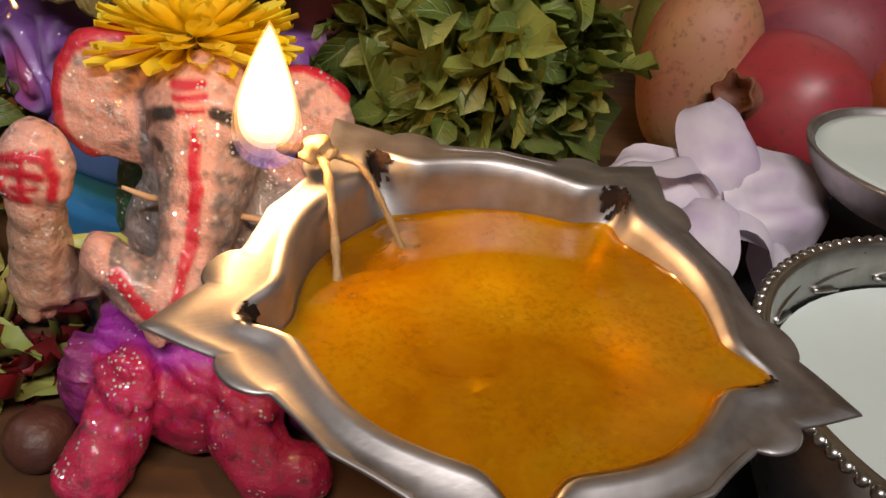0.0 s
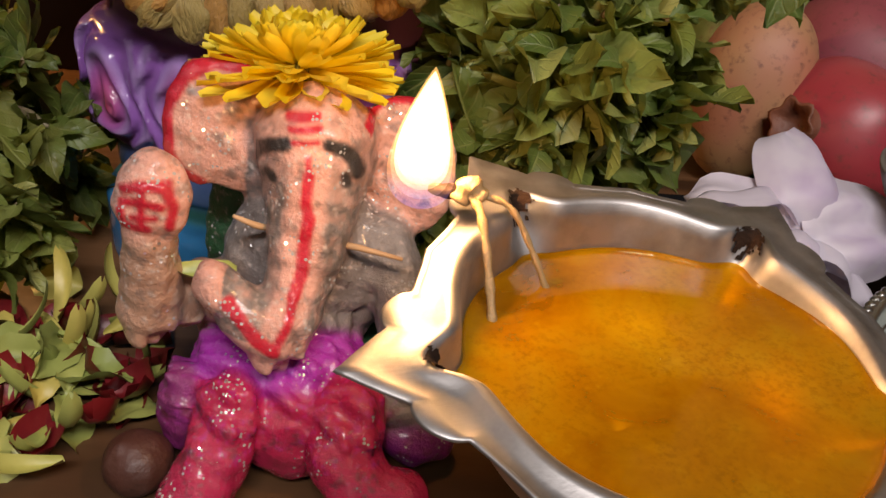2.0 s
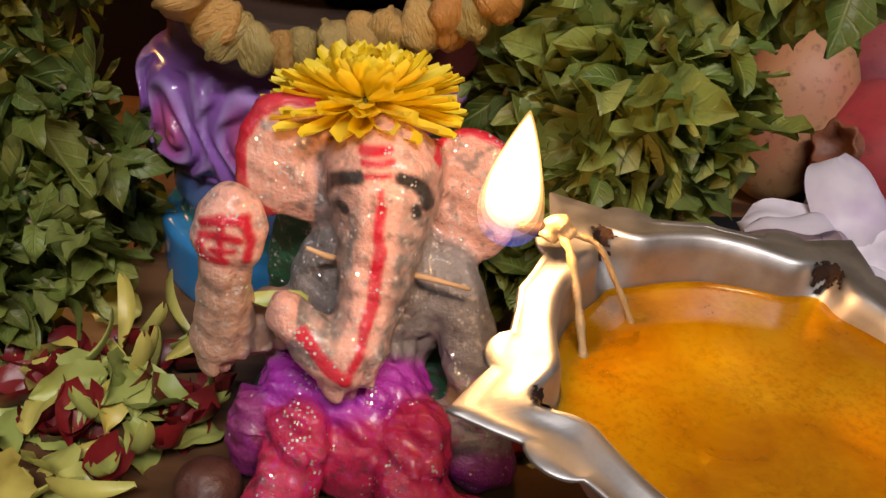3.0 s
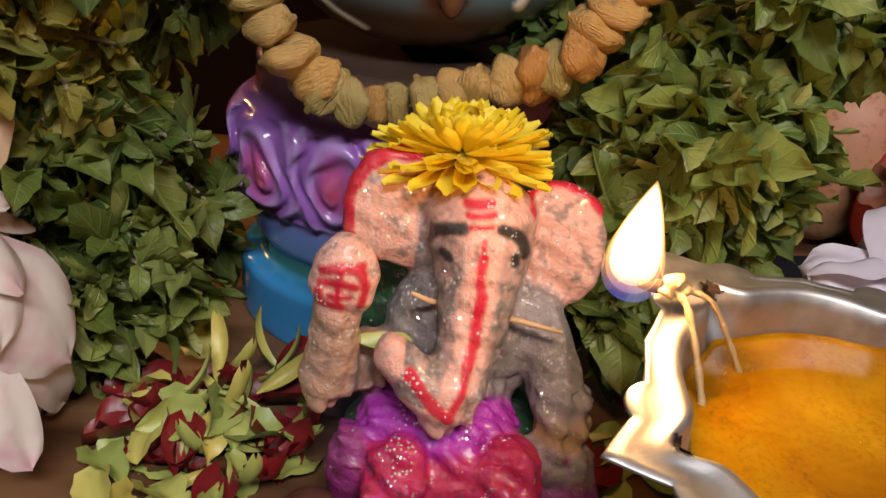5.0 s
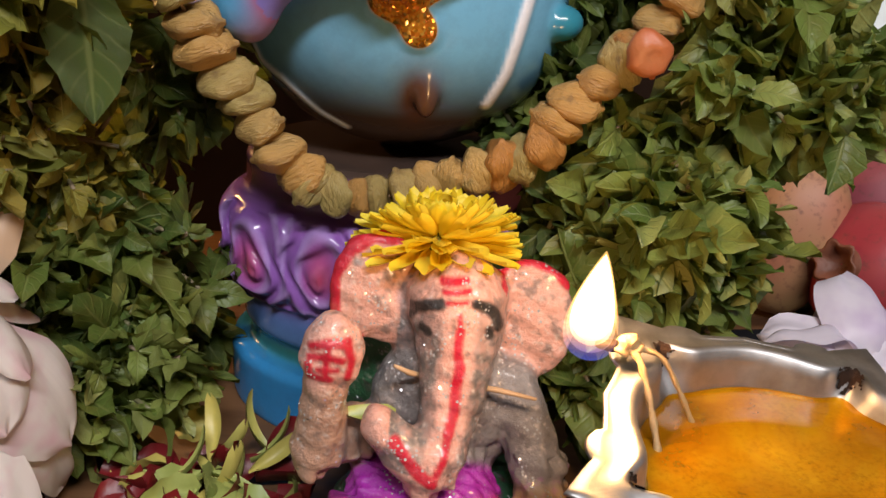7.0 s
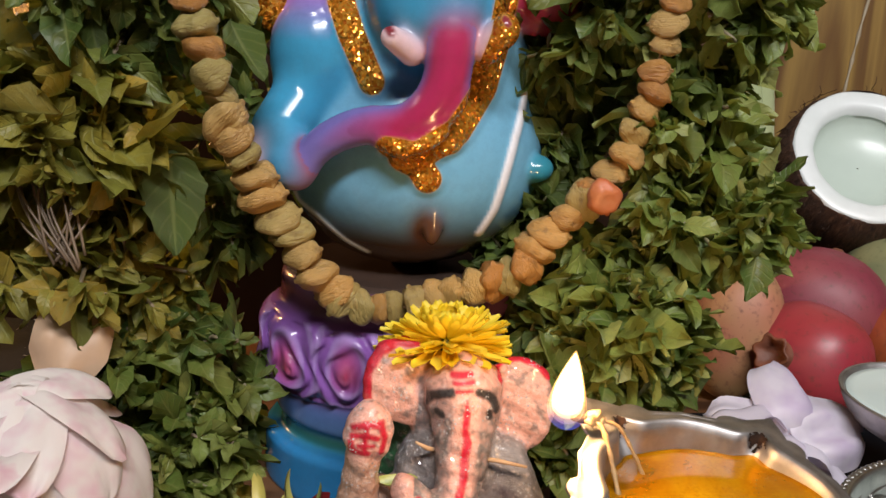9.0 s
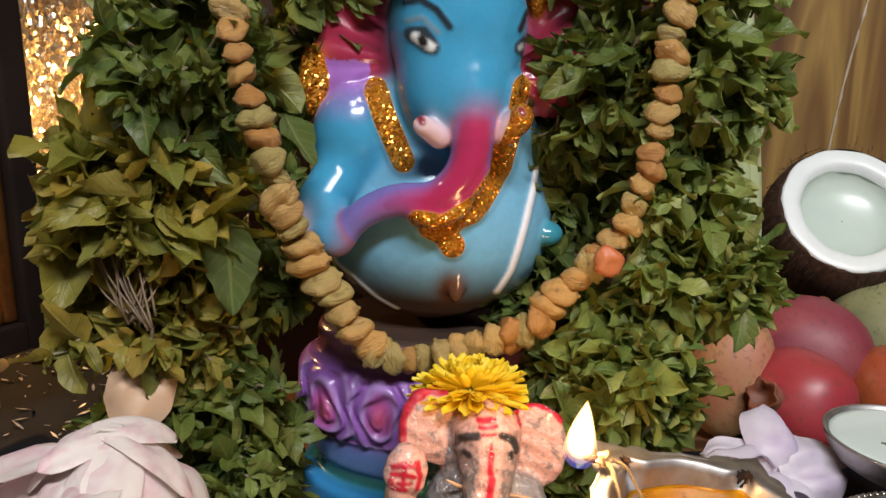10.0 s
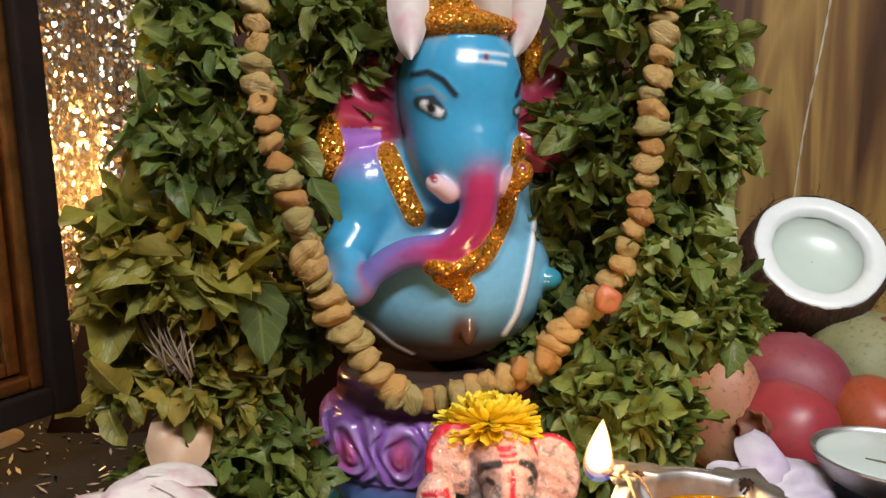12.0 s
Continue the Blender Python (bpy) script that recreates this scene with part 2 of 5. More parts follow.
def add_bar(me, base, points, radius, slot):
    """A thin round bar joined into a figure's mesh."""
    bm = bmesh.new()
    bm.from_mesh(me)
    verts, faces = tube(points, radius, 8)
    vs = [bm.verts.new(Vector(v) - Vector(base)) for v in verts]
    for f in faces:
        face = bm.faces.new([vs[k] for k in f])
        face.material_index, face.smooth = slot, True
    bm.to_mesh(me)
    bm.free()


# ---- materials ----
M_TABLE = wood_mat("table_wood", (0.05, 0.022, 0.01), (0.13, 0.06, 0.025), (0.2, 0.1, 0.045), "X", 1.5, 0.35)
M_PANEL = wood_mat("panel_wood", (0.055, 0.022, 0.008), (0.17, 0.085, 0.026), (0.36, 0.22, 0.06), "Z", 1.0, 0.35)
M_DARK = speckled("dark_board", (0.022, 0.011, 0.007), (0.045, 0.022, 0.012), 60, 0.65, Specular_IOR_Level=0.12)
M_ROOM = speckled("room_plaster", (0.5, 0.48, 0.44), (0.42, 0.41, 0.38), 8, 0.8)
M_FLOOR = speckled("floor_tile", (0.4, 0.37, 0.33), (0.32, 0.3, 0.27), 6, 0.4)
M_CLOTH = speckled("black_cloth", (0.006, 0.007, 0.009), (0.012, 0.013, 0.017), 220, 0.8, 0.5, Specular_IOR_Level=0.08)
M_STATUE = painted_mat("statue_enamel", 0.17, 120, 0.08, 0.12, 900)
M_CLAY = painted_mat("painted_clay", 0.31, 600, 0.7, 0.18, 1000, 0.36)
M_CLAY.node_tree.nodes["Principled BSDF"].inputs["Coat Weight"].default_value = 0.18
M_CLAY.node_tree.nodes["Principled BSDF"].inputs["Coat Roughness"].default_value = 0.12

# ---- setting ----
thing("table", box("table", (1.3, 1.0, 0.03), 0.003), (M_TABLE,), (-0.05, 0.2, -0.015), "brown wooden low altar table top", "table", kind="structure")
thing("floor", box("floor", (4, 4, 0.05)), (M_FLOOR,), (0, -0.6, -0.475), "pale tiled room floor", "floor", kind="structure")
thing("ceiling", box("ceiling", (4, 4, 0.1)), (M_ROOM,), (0, -0.6, 2.25), "plain white ceiling", "ceiling", kind="structure")
thing("wall_south", box("wall_south", (4, 0.1, 2.75)), (M_ROOM,), (0, -2.65, 0.85), "plain plaster wall", "wall", kind="structure")
thing("wall_east", box("wall_east", (0.1, 4, 2.75)), (M_ROOM,), (2.05, -0.6, 0.85), "plain plaster wall", "wall", kind="structure")
thing("wall_west", box("wall_west", (0.1, 4, 2.75)), (M_ROOM,), (-2.05, -0.6, 0.85), "plain plaster wall", "wall", kind="structure")
thing("wall_north", box("wall_north", (4, 0.1, 2.75)), (M_PANEL,), (0, 0.63, 0.85), "brown wood-grain laminate wall panel", "wall", kind="structure")

wall_back = bpy.data.objects["wall_north"]
part("scratch", mesh_from("scratch", *tube(glide([(0.292, 0.5795, 0.39), (0.288, 0.5795, 0.345), (0.282, 0.5795, 0.3), (0.275, 0.5795, 0.25), (0.271, 0.5795, 0.2), (0.268, 0.5795, 0.14)], 5), [0.0012 + 0.0007 * math.sin(k * 2.7) for k in range(26)], 6)), speckled("pale_scratch", (0.5, 0.42, 0.3), (0.36, 0.28, 0.18), 400, 0.6), wall_back, Matrix.Translation(wall_back.location).inverted(), "pale scratch in the laminate")

# ---- large blue figure on its painted pedestal ----
BLUE, SKY, PINK, PURPLE = (0.035, 0.26, 0.44), (0.14, 0.36, 0.52), (0.3, 0.018, 0.055), (0.22, 0.085, 0.33)
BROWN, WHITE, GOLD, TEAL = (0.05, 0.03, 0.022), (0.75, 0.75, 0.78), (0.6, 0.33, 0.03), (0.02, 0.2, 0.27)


def big_statue():
    base = (-0.09, 0.3, 0.0)
    forms = [
        drum((-0.09, 0.305, 0.012), 0.068, 0.055, 0.014, 0.004, (0.02, 0.2, 0.45)),
        drum((-0.09, 0.305, 0.03), 0.059, 0.045, 0.012, 0.004, (0.02, 0.13, 0.06)),
        drum((-0.09, 0.305, 0.043), 0.062, 0.048, 0.009, 0.004, (0.09, 0.17, 0.4)),
        drum((-0.0915, 0.305, 0.0705), 0.069, 0.051, 0.0225, 0.012, PURPLE),
        drum((-0.09, 0.307, 0.097), 0.06, 0.047, 0.012, 0.006, (0.13, 0.045, 0.09)),
        ell((-0.0885, 0.311, 0.164), (0.0625, 0.057, 0.054), SKY, k=0.003),
        ell((-0.09, 0.308, 0.208), (0.054, 0.04, 0.042), SKY, k=0.012),
        ell((-0.132, 0.288, 0.208), (0.021, 0.022, 0.028), BLUE, k=0.006),
        limb([(-0.132, 0.285, 0.2), (-0.146, 0.268, 0.178), (-0.139, 0.256, 0.165)], [0.014, 0.012, 0.01], BLUE, 0.005),
        ell((-0.15, 0.262, 0.166), (0.01, 0.008, 0.013), (0.6, 0.42, 0.5), k=0.004),
        ell((-0.032, 0.285, 0.163), (0.008, 0.008, 0.0065), TEAL, k=0.003),
        ell((-0.0795, 0.2605, 0.14), (0.0042, 0.004, 0.0085), (0.085, 0.032, 0.014), k=0.003),
        ell((-0.084, 0.28, 0.264), (0.033, 0.034, 0.042), BLUE, k=0.008),
        ell((-0.083, 0.268, 0.232), (0.027, 0.026, 0.026), BLUE, k=0.012),
        ell((-0.128, 0.29, 0.252), (0.024, 0.007, 0.032), PINK, (0, 8, 14), 0.004),
        ell((-0.037, 0.292, 0.252), (0.022, 0.008, 0.031), PINK, (0, -8, -14), 0.004),
        limb(
            glide([(-0.077, 0.256, 0.238), (-0.077, 0.248, 0.218), (-0.08, 0.246, 0.199), (-0.092, 0.247, 0.186), (-0.112, 0.25, 0.183), (-0.127, 0.252, 0.175), (-0.137, 0.254, 0.162)], 4),
            list(np.interp(np.linspace(0, 1, 25), [0, 0.25, 0.6, 1], [0.012, 0.0092, 0.008, 0.0062])), (0.36, 0.018, 0.08), 0.004,
        ),
        limb([(-0.092, 0.25, 0.214), (-0.1, 0.243, 0.219)], [0.006, 0.0045], (0.7, 0.5, 0.52), 0.002),
        limb([(-0.064, 0.25, 0.218), (-0.057, 0.245, 0.224)], [0.0055, 0.004], (0.7, 0.5, 0.52), 0.002),
        limb([(-0.085, 0.285, 0.3), (-0.085, 0.29, 0.33), (-0.085, 0.292, 0.35)], [0.026, 0.02, 0.006], GOLD, 0.003, 1.0),
        ell((-0.085, 0.282, 0.298), (0.032, 0.033, 0.01), GOLD, k=0.002, glit=1.0),
        ell((-0.152, 0.285, 0.235), (0.008, 0.006, 0.018), (0.6, 0.15, 0.02), k=0.002, glit=1.0),
        ell((-0.045, 0.288, 0.29), (0.006, 0.006, 0.02), (0.5, 0.12, 0.02), k=0.002, glit=1.0),
        ell((-0.027, 0.29, 0.236), (0.006, 0.005, 0.011), (0.6, 0.1, 0.05), k=0.002, glit=1.0),
    ]
    strokes = [
        # necklace of glitter glue and its pendant
        ([(-0.122, 0.232), (-0.117, 0.219), (-0.108, 0.2)], 0.0055, GOLD, 1.0, 0.003, 0.29),
        ([(-0.053, 0.236), (-0.055, 0.222), (-0.061, 0.2), (-0.072, 0.183), (-0.086, 0.174)], 0.0068, GOLD, 1.0, 0.003, 0.29),
        ([(-0.1, 0.176), (-0.088, 0.1745), (-0.074, 0.178)], 0.005, GOLD, 1.0, 0.0025, 0.275),
        ([(-0.094, 0.171), (-0.087, 0.168), (-0.083, 0.162)], 0.0058, GOLD, 1.0, 0.003, 0.27),
        # sacred thread
        ([(-0.036, 0.217), (-0.037, 0.2035), (-0.0405, 0.19), (-0.0445, 0.1785), (-0.048, 0.1647), (-0.0522, 0.1464), (-0.0575, 0.1348)], 0.002, WHITE, 0.0, 0.0012, 0.3),
        ([(-0.144, 0.152), (-0.14, 0.1435), (-0.131, 0.1385), (-0.118, 0.1275), (-0.108, 0.122)], 0.0014, (0.6, 0.66, 0.72), 0.0, 0.001, 0.3),
        # brows and eyes
        ([(-0.11, 0.272), (-0.103, 0.273), (-0.096, 0.269), (-0.09, 0.262)], 0.0016, (0.01, 0.02, 0.03), 0.0, 0.0006, 0.28),
        ([(-0.057, 0.263), (-0.054, 0.27), (-0.052, 0.272)], 0.0016, (0.01, 0.02, 0.03), 0.0, 0.0006, 0.29),
        ([(-0.107, 0.2588), (-0.1015, 0.2592), (-0.0965, 0.2535)], 0.0028, (0.02, 0.035, 0.05), 0.0, 0.0006, 0.28),
        ([(-0.1065, 0.257), (-0.1, 0.2525), (-0.0965, 0.252)], 0.0024, (0.02, 0.05, 0.07), 0.0, 0.0004, 0.28),
        ([(-0.1048, 0.2572), (-0.098, 0.2532)], 0.0021, (0.68, 0.68, 0.66), 0.0, 0.0004, 0.28),
        ([(-0.1018, 0.2565), (-0.1012, 0.2548)], 0.002, (0.012, 0.01, 0.01), 0.0, 0.0, 0.28),
        ([(-0.0575, 0.2555), (-0.0535, 0.259)], 0.002, (0.02, 0.035, 0.05), 0.0, 0.0005, 0.29),
        ([(-0.0575, 0.254), (-0.0545, 0.2525)], 0.0019, (0.02, 0.05, 0.07), 0.0, 0.0003, 0.29),
        ([(-0.0562, 0.2548), (-0.0545, 0.2558)], 0.0013, (0.6, 0.6, 0.58), 0.0, 0.0, 0.29),
        # thin grey fold above the eye
        ([(-0.109, 0.264), (-0.102, 0.2655), (-0.095, 0.2595)], 0.0011, (0.14, 0.24, 0.3), 0.0, 0.0005, 0.28),
        # ash lines and red dot
        ([(-0.088, 0.2835), (-0.062, 0.2825)], 0.0009, (0.5, 0.58, 0.64), 0.0, 0.0, 0.27),
        ([(-0.086, 0.279), (-0.064, 0.278)], 0.0009, (0.5, 0.58, 0.64), 0.0, 0.0, 0.27),
        ([(-0.0745, 0.281), (-0.0745, 0.2805)], 0.0014, (0.16, 0.02, 0.06), 0.0, 0.0, 0.27),
        # dark ends of the tusks
        ([(-0.1015, 0.2225), (-0.1005, 0.221)], 0.0018, (0.2, 0.02, 0.03), 0.0, 0.0, 0.25),
        ([(-0.057, 0.228), (-0.056, 0.2265)], 0.0018, (0.2, 0.02, 0.03), 0.0, 0.0, 0.255),
    ]

    def fold_drop(up):
        """Folds hang as nested loops: round below, running straight up above."""
        return np.where(up < 0, -0.8 * up, 0.42 * up)

    def relief(p):
        """Cloth folds in the cushion's front and ribs in the ears."""
        out = np.zeros(p.shape[:-1], np.float32)
        on = (p[..., 2] > 0.053) & (p[..., 2] < 0.089) & (p[..., 1] < 0.3)
        x, z = p[..., 0][on], p[..., 2][on]
        x, z = x + 0.0022 * np.sin(z * 260 + x * 90), z + 0.0016 * np.sin(x * 310)
        best = np.full(x.shape, 1.0, np.float32)
        for k, c in enumerate((-0.144, -0.115, -0.086, -0.058, -0.034)):
            best = np.minimum(best, np.hypot((x - c) * 0.9, fold_drop(z - 0.066 - 0.003 * (k % 2))))
        out[on] = 0.0014 * np.sin(best * 2 * np.pi / 0.006) * np.clip((p[..., 1][on] < 0.298), 0, 1)
        ears = (np.abs(p[..., 0] + 0.0845) > 0.036) & (p[..., 2] > 0.225) & (p[..., 1] > 0.27)
        ang = np.arctan2(p[..., 2][ears] - 0.245, np.abs(p[..., 0][ears] + 0.0845) - 0.02)
        out[ears] += 0.0005 * np.sin(ang * 20)
        return out

    def tint(v, c):
        """Airbrushed fades: blue trunk root, purple shoulders, pale swirls; brown underside with its shade painted in.
        """
        def fade(t, to):
            t = np.clip(t, 0, 1)[:, None]
            return c * (1 - t) + t * np.array(to)
        trunk = (np.abs(v[:, 0] + 0.077) < 0.016) & (v[:, 1] < 0.262)
        c = fade(trunk * (v[:, 2] - 0.222) / 0.016, BLUE)
        # brown airbrush low on the belly, deepened with painted shade
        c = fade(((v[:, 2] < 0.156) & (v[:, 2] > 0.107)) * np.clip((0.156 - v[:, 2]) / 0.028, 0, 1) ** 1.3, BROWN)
        c = fade(1.4 * (v[:, 2] < 0.165) * (v[:, 2] > 0.112) * (v[:, 1] < 0.3) * np.exp(-(((v[:, 0] + 0.083) / 0.006) ** 2) - ((v[:, 2] - 0.137) / 0.0105) ** 2), (0.085, 0.032, 0.014))
        pinkish = (v[:, 1] < 0.262) & (v[:, 2] < 0.236) & (c[:, 0] > 3 * c[:, 1])
        c = fade(0.85 * pinkish * (v[:, 1] - 0.2395) / 0.005, (0.15, 0.12, 0.36))
        tip = (v[:, 1] < 0.275) & (v[:, 2] < 0.2) & (c[:, 0] > 3 * c[:, 1])
        c = fade(0.8 * tip * (-0.108 - v[:, 0]) / 0.025, (0.16, 0.008, 0.06))
        c = fade(0.7 * (v[:, 0] < -0.125) * (v[:, 2] > 0.215) * (v[:, 2] < 0.245) * (v[:, 2] - 0.215) / 0.015, (0.3, 0.12, 0.42))
        swirl = (v[:, 2] > 0.052) & (v[:, 2] < 0.09)
        r = np.min([np.hypot((v[:, 0] - q) * 0.9, fold_drop(v[:, 2] - 0.066 - 0.003 * (k % 2))) for k, q in enumerate((-0.144, -0.115, -0.086, -0.058, -0.034))], 0)
        c = fade(0.55 * swirl * np.clip(np.sin(r * 2 * np.pi / 0.006), 0, 1), (0.42, 0.3, 0.58))
        c = fade(0.8 * swirl * (0.008 - r) / 0.006, (0.42, 0.05, 0.12))
        return c

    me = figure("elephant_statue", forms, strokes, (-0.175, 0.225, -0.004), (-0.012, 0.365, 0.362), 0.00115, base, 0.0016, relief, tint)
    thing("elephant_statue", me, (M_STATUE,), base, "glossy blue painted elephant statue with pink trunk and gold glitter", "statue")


big_statue()

# ---- small clay figure in front of it ----
CREAM, ASH, RED, MAG = (0.62, 0.32, 0.25), (0.2, 0.18, 0.175), (0.48, 0.006, 0.025), (0.42, 0.006, 0.06)
VIOLET, BLACK, OCHRE, GREEN = (0.36, 0.018, 0.34), (0.012, 0.01, 0.01), (0.36, 0.22, 0.08), (0.02, 0.12, 0.05)


def clay_statue():
    base = (-0.068, 0.19, 0.0)
    forms = [
        ell((-0.069, 0.229, 0.042), (0.034, 0.012, 0.052), GREEN, k=0.003),
        ell((-0.069, 0.205, 0.012), (0.036, 0.026, 0.014), GREEN, k=0.004),
        ell((-0.069, 0.207, 0.05), (0.024, 0.018, 0.028), ASH, k=0.006),
        ell((-0.0675, 0.211, 0.0865), (0.0165, 0.013, 0.0155), CREAM, k=0.006),
        ell((-0.0925, 0.208, 0.0915), (0.0138, 0.0048, 0.0168), CREAM, (-12, 8, 12), 0.003),
        ell((-0.084, 0.208, 0.082), (0.0085, 0.005, 0.0115), CREAM, (-12, -28, 8), 0.004),
        ell((-0.0432, 0.211, 0.0815), (0.0135, 0.0048, 0.0185), CREAM, (-12, -10, -12), 0.003),
        limb(
            glide([(-0.0675, 0.2035, 0.0895), (-0.0672, 0.1945, 0.0752), (-0.0688, 0.186, 0.062), (-0.0722, 0.1785, 0.0525)], 4),
            list(np.interp(np.linspace(0, 1, 13), [0, 0.33, 0.66, 1], [0.0152, 0.0112, 0.0086, 0.0078])), CREAM, 0.003,
        ),
        limb([(-0.0722, 0.1785, 0.0525), (-0.0742, 0.177, 0.0492), (-0.082, 0.1775, 0.0548), (-0.0888, 0.178, 0.0622)], [0.0082, 0.0088, 0.0074, 0.0056], CREAM, 0.002),
        ell((-0.103, 0.1825, 0.083), (0.0092, 0.0062, 0.0112), CREAM, (-14, 6, 0), 0.003),
        limb([(-0.1045, 0.183, 0.071), (-0.107, 0.184, 0.0495), (-0.096, 0.2, 0.046)], [0.0066, 0.0084, 0.008], (0.42, 0.24, 0.16), 0.004),
        limb([(-0.049, 0.203, 0.062), (-0.042, 0.195, 0.048), (-0.039, 0.189, 0.039)], [0.008, 0.0078, 0.0076], ASH, 0.004),
        ell((-0.0385, 0.187, 0.0335), (0.0078, 0.0072, 0.0078), OCHRE, k=0.002),
        limb([(-0.05, 0.18, 0.026), (-0.034, 0.182, 0.022)], [0.0065, 0.0065], ASH, 0.003),
        ell((-0.0755, 0.19, 0.0315), (0.024, 0.0175, 0.0098), VIOLET, k=0.005),
        ell((-0.099, 0.181, 0.019), (0.0085, 0.009, 0.0145), (0.2, 0.012, 0.12), k=0.004),
        ell((-0.036, 0.179, 0.014), (0.011, 0.008, 0.008), (0.2, 0.012, 0.2), k=0.003),
        ell((-0.0705, 0.176, 0.0175), (0.0135, 0.011, 0.0155), MAG, k=0.002),
        limb([(-0.085, 0.174, 0.0275), (-0.0875, 0.1645, 0.0175), (-0.093, 0.157, 0.009)], [0.0092, 0.0088, 0.0088], MAG, 0.0015),
        limb([(-0.0545, 0.174, 0.0275), (-0.0555, 0.165, 0.018), (-0.049, 0.16, 0.011), (-0.039, 0.16, 0.0095)], [0.0096, 0.0096, 0.009, 0.0074], MAG, 0.0015),
    ]
    ears_l = [(-0.1045, 0.0865), (-0.1048, 0.0965), (-0.1, 0.1045), (-0.093, 0.1078), (-0.0845, 0.1065)]
    ears_r = [(-0.0545, 0.0955), (-0.051, 0.0995), (-0.0445, 0.1002), (-0.0375, 0.0985), (-0.033, 0.094)]
    strokes = [
        (ears_l, 0.0021, RED, 0.0, 0.0006, (0.198, 0.224)),
        ([(-0.1045, 0.0865), (-0.1015, 0.0795), (-0.097, 0.077)], 0.0018, (0.42, 0.03, 0.03), 0.0, 0.0003, (0.198, 0.224)),
        (ears_r, 0.0017, RED, 0.0, 0.0006, (0.2, 0.224)),
        ([(-0.0825, 0.0872), (-0.0805, 0.0912), (-0.0769, 0.0938), (-0.073, 0.095)], 0.0016, BLACK, 0.0, 0.0004, 0.2),
        ([(-0.0628, 0.0955), (-0.0598, 0.0945), (-0.0572, 0.0918), (-0.0556, 0.088)], 0.0016, BLACK, 0.0, 0.0004, 0.2),
        ([(-0.0776, 0.0866), (-0.0766, 0.0864)], 0.0016, BLACK, 0.0, 0.0, 0.202),
        ([(-0.0586, 0.0878), (-0.0584, 0.0861)], 0.0013, BLACK, 0.0, 0.0, 0.205),
        ([(-0.0728, 0.1006), (-0.066, 0.1012)], 0.001, RED, 0.0, 0.0, 0.2),
        ([(-0.0722, 0.0984), (-0.0652, 0.0989)], 0.0008, RED, 0.0, 0.0, 0.2),
        ([(-0.0712, 0.0956), (-0.0655, 0.096)], 0.0006, RED, 0.0, 0.0, 0.2),
        ([(-0.0675, 0.0925), (-0.0672, 0.0885)], 0.0007, RED, 0.0, 0.0003, 0.195),
        ([(-0.0672, 0.0885), (-0.0677, 0.0825), (-0.0668, 0.0785)], 0.0014, RED, 0.0, 0.0003, 0.192),
        ([(-0.0668, 0.0785), (-0.0676, 0.0735), (-0.0678, 0.0665), (-0.0693, 0.062)], 0.0016, RED, 0.0, 0.0003, 0.186),
        ([(-0.0693, 0.062), (-0.0702, 0.0562), (-0.0735, 0.0495)], 0.0012, RED, 0.0, 0.0003, 0.182),
        ([(-0.0735, 0.0495), (-0.077, 0.0522), (-0.0805, 0.0562), (-0.0845, 0.0608)], 0.0017, RED, 0.0, 0.0003, 0.18),
        # red daubs on the raised palm
        ([(-0.1082, 0.0868), (-0.104, 0.0882), (-0.0985, 0.088)], 0.0012, RED, 0.0, 0.0004, 0.182),
        ([(-0.0985, 0.088), (-0.097, 0.083), (-0.0982, 0.0776)], 0.0011, RED, 0.0, 0.0004, 0.182),
        ([(-0.1085, 0.0838), (-0.1035, 0.0845), (-0.0995, 0.0835)], 0.0011, RED, 0.0, 0.0004, 0.182),
        ([(-0.109, 0.0818), (-0.1088, 0.0785), (-0.103, 0.0778)], 0.0012, RED, 0.0, 0.0004, 0.182),
        ([(-0.1035, 0.0875), (-0.1042, 0.0785)], 0.001, RED, 0.0, 0.0004, 0.182),
        ([(-0.1062, 0.0805), (-0.101, 0.0808)], 0.0008, RED, 0.0, 0.0004, 0.182),
    ]

    def tint(v, c):
        n = np.array([noise.noise(Vector(q) * 260) + 0.7 * noise.noise(Vector(q) * 700) for q in v.tolist()])
        n2 = np.array([noise.noise(Vector(q) * 520 + Vector((7, 3, 1))) + 0.6 * noise.noise(Vector(q) * 1300) for q in v.tolist()])
        def fade(t, to):
            t = np.clip(t, 0, 1)[:, None]
            return c * (1 - t) + t * np.array(to)
        face = v[:, 2] > 0.045
        off = np.abs(v[:, 0] - np.interp(v[:, 2], [0.05, 0.062, 0.09], [-0.0735, -0.0692, -0.0673]))
        side = np.clip((off - 0.0038) / 0.0022, 0, 1) * (off < 0.017) * (v[:, 1] < 0.207) * (v[:, 2] > 0.052) * np.clip((0.1 - v[:, 2]) / 0.02, 0, 1)
        c = fade(side * (0.85 + 0.5 * n), (0.18, 0.152, 0.14))
        ear = (off > 0.02) & (v[:, 2] > 0.07) & (v[:, 1] > 0.198)
        c = fade(0.4 * ear * np.clip(n * 1.5 + 0.1, 0, 1), (0.3, 0.22, 0.18))
        c = fade(face * np.clip(n * 1.3 - 0.15, 0, 0.65), (0.1, 0.08, 0.072))
        c = fade(face * np.clip(n2 - 0.3, 0, 1) * 1.2, (0.6, 0.5, 0.44))
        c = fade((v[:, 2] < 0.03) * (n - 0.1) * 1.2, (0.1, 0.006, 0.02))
        c = fade((v[:, 2] < 0.042) * (v[:, 2] > 0.02) * (n2 - 0.1) * 0.4, (0.5, 0.04, 0.45))
        return c

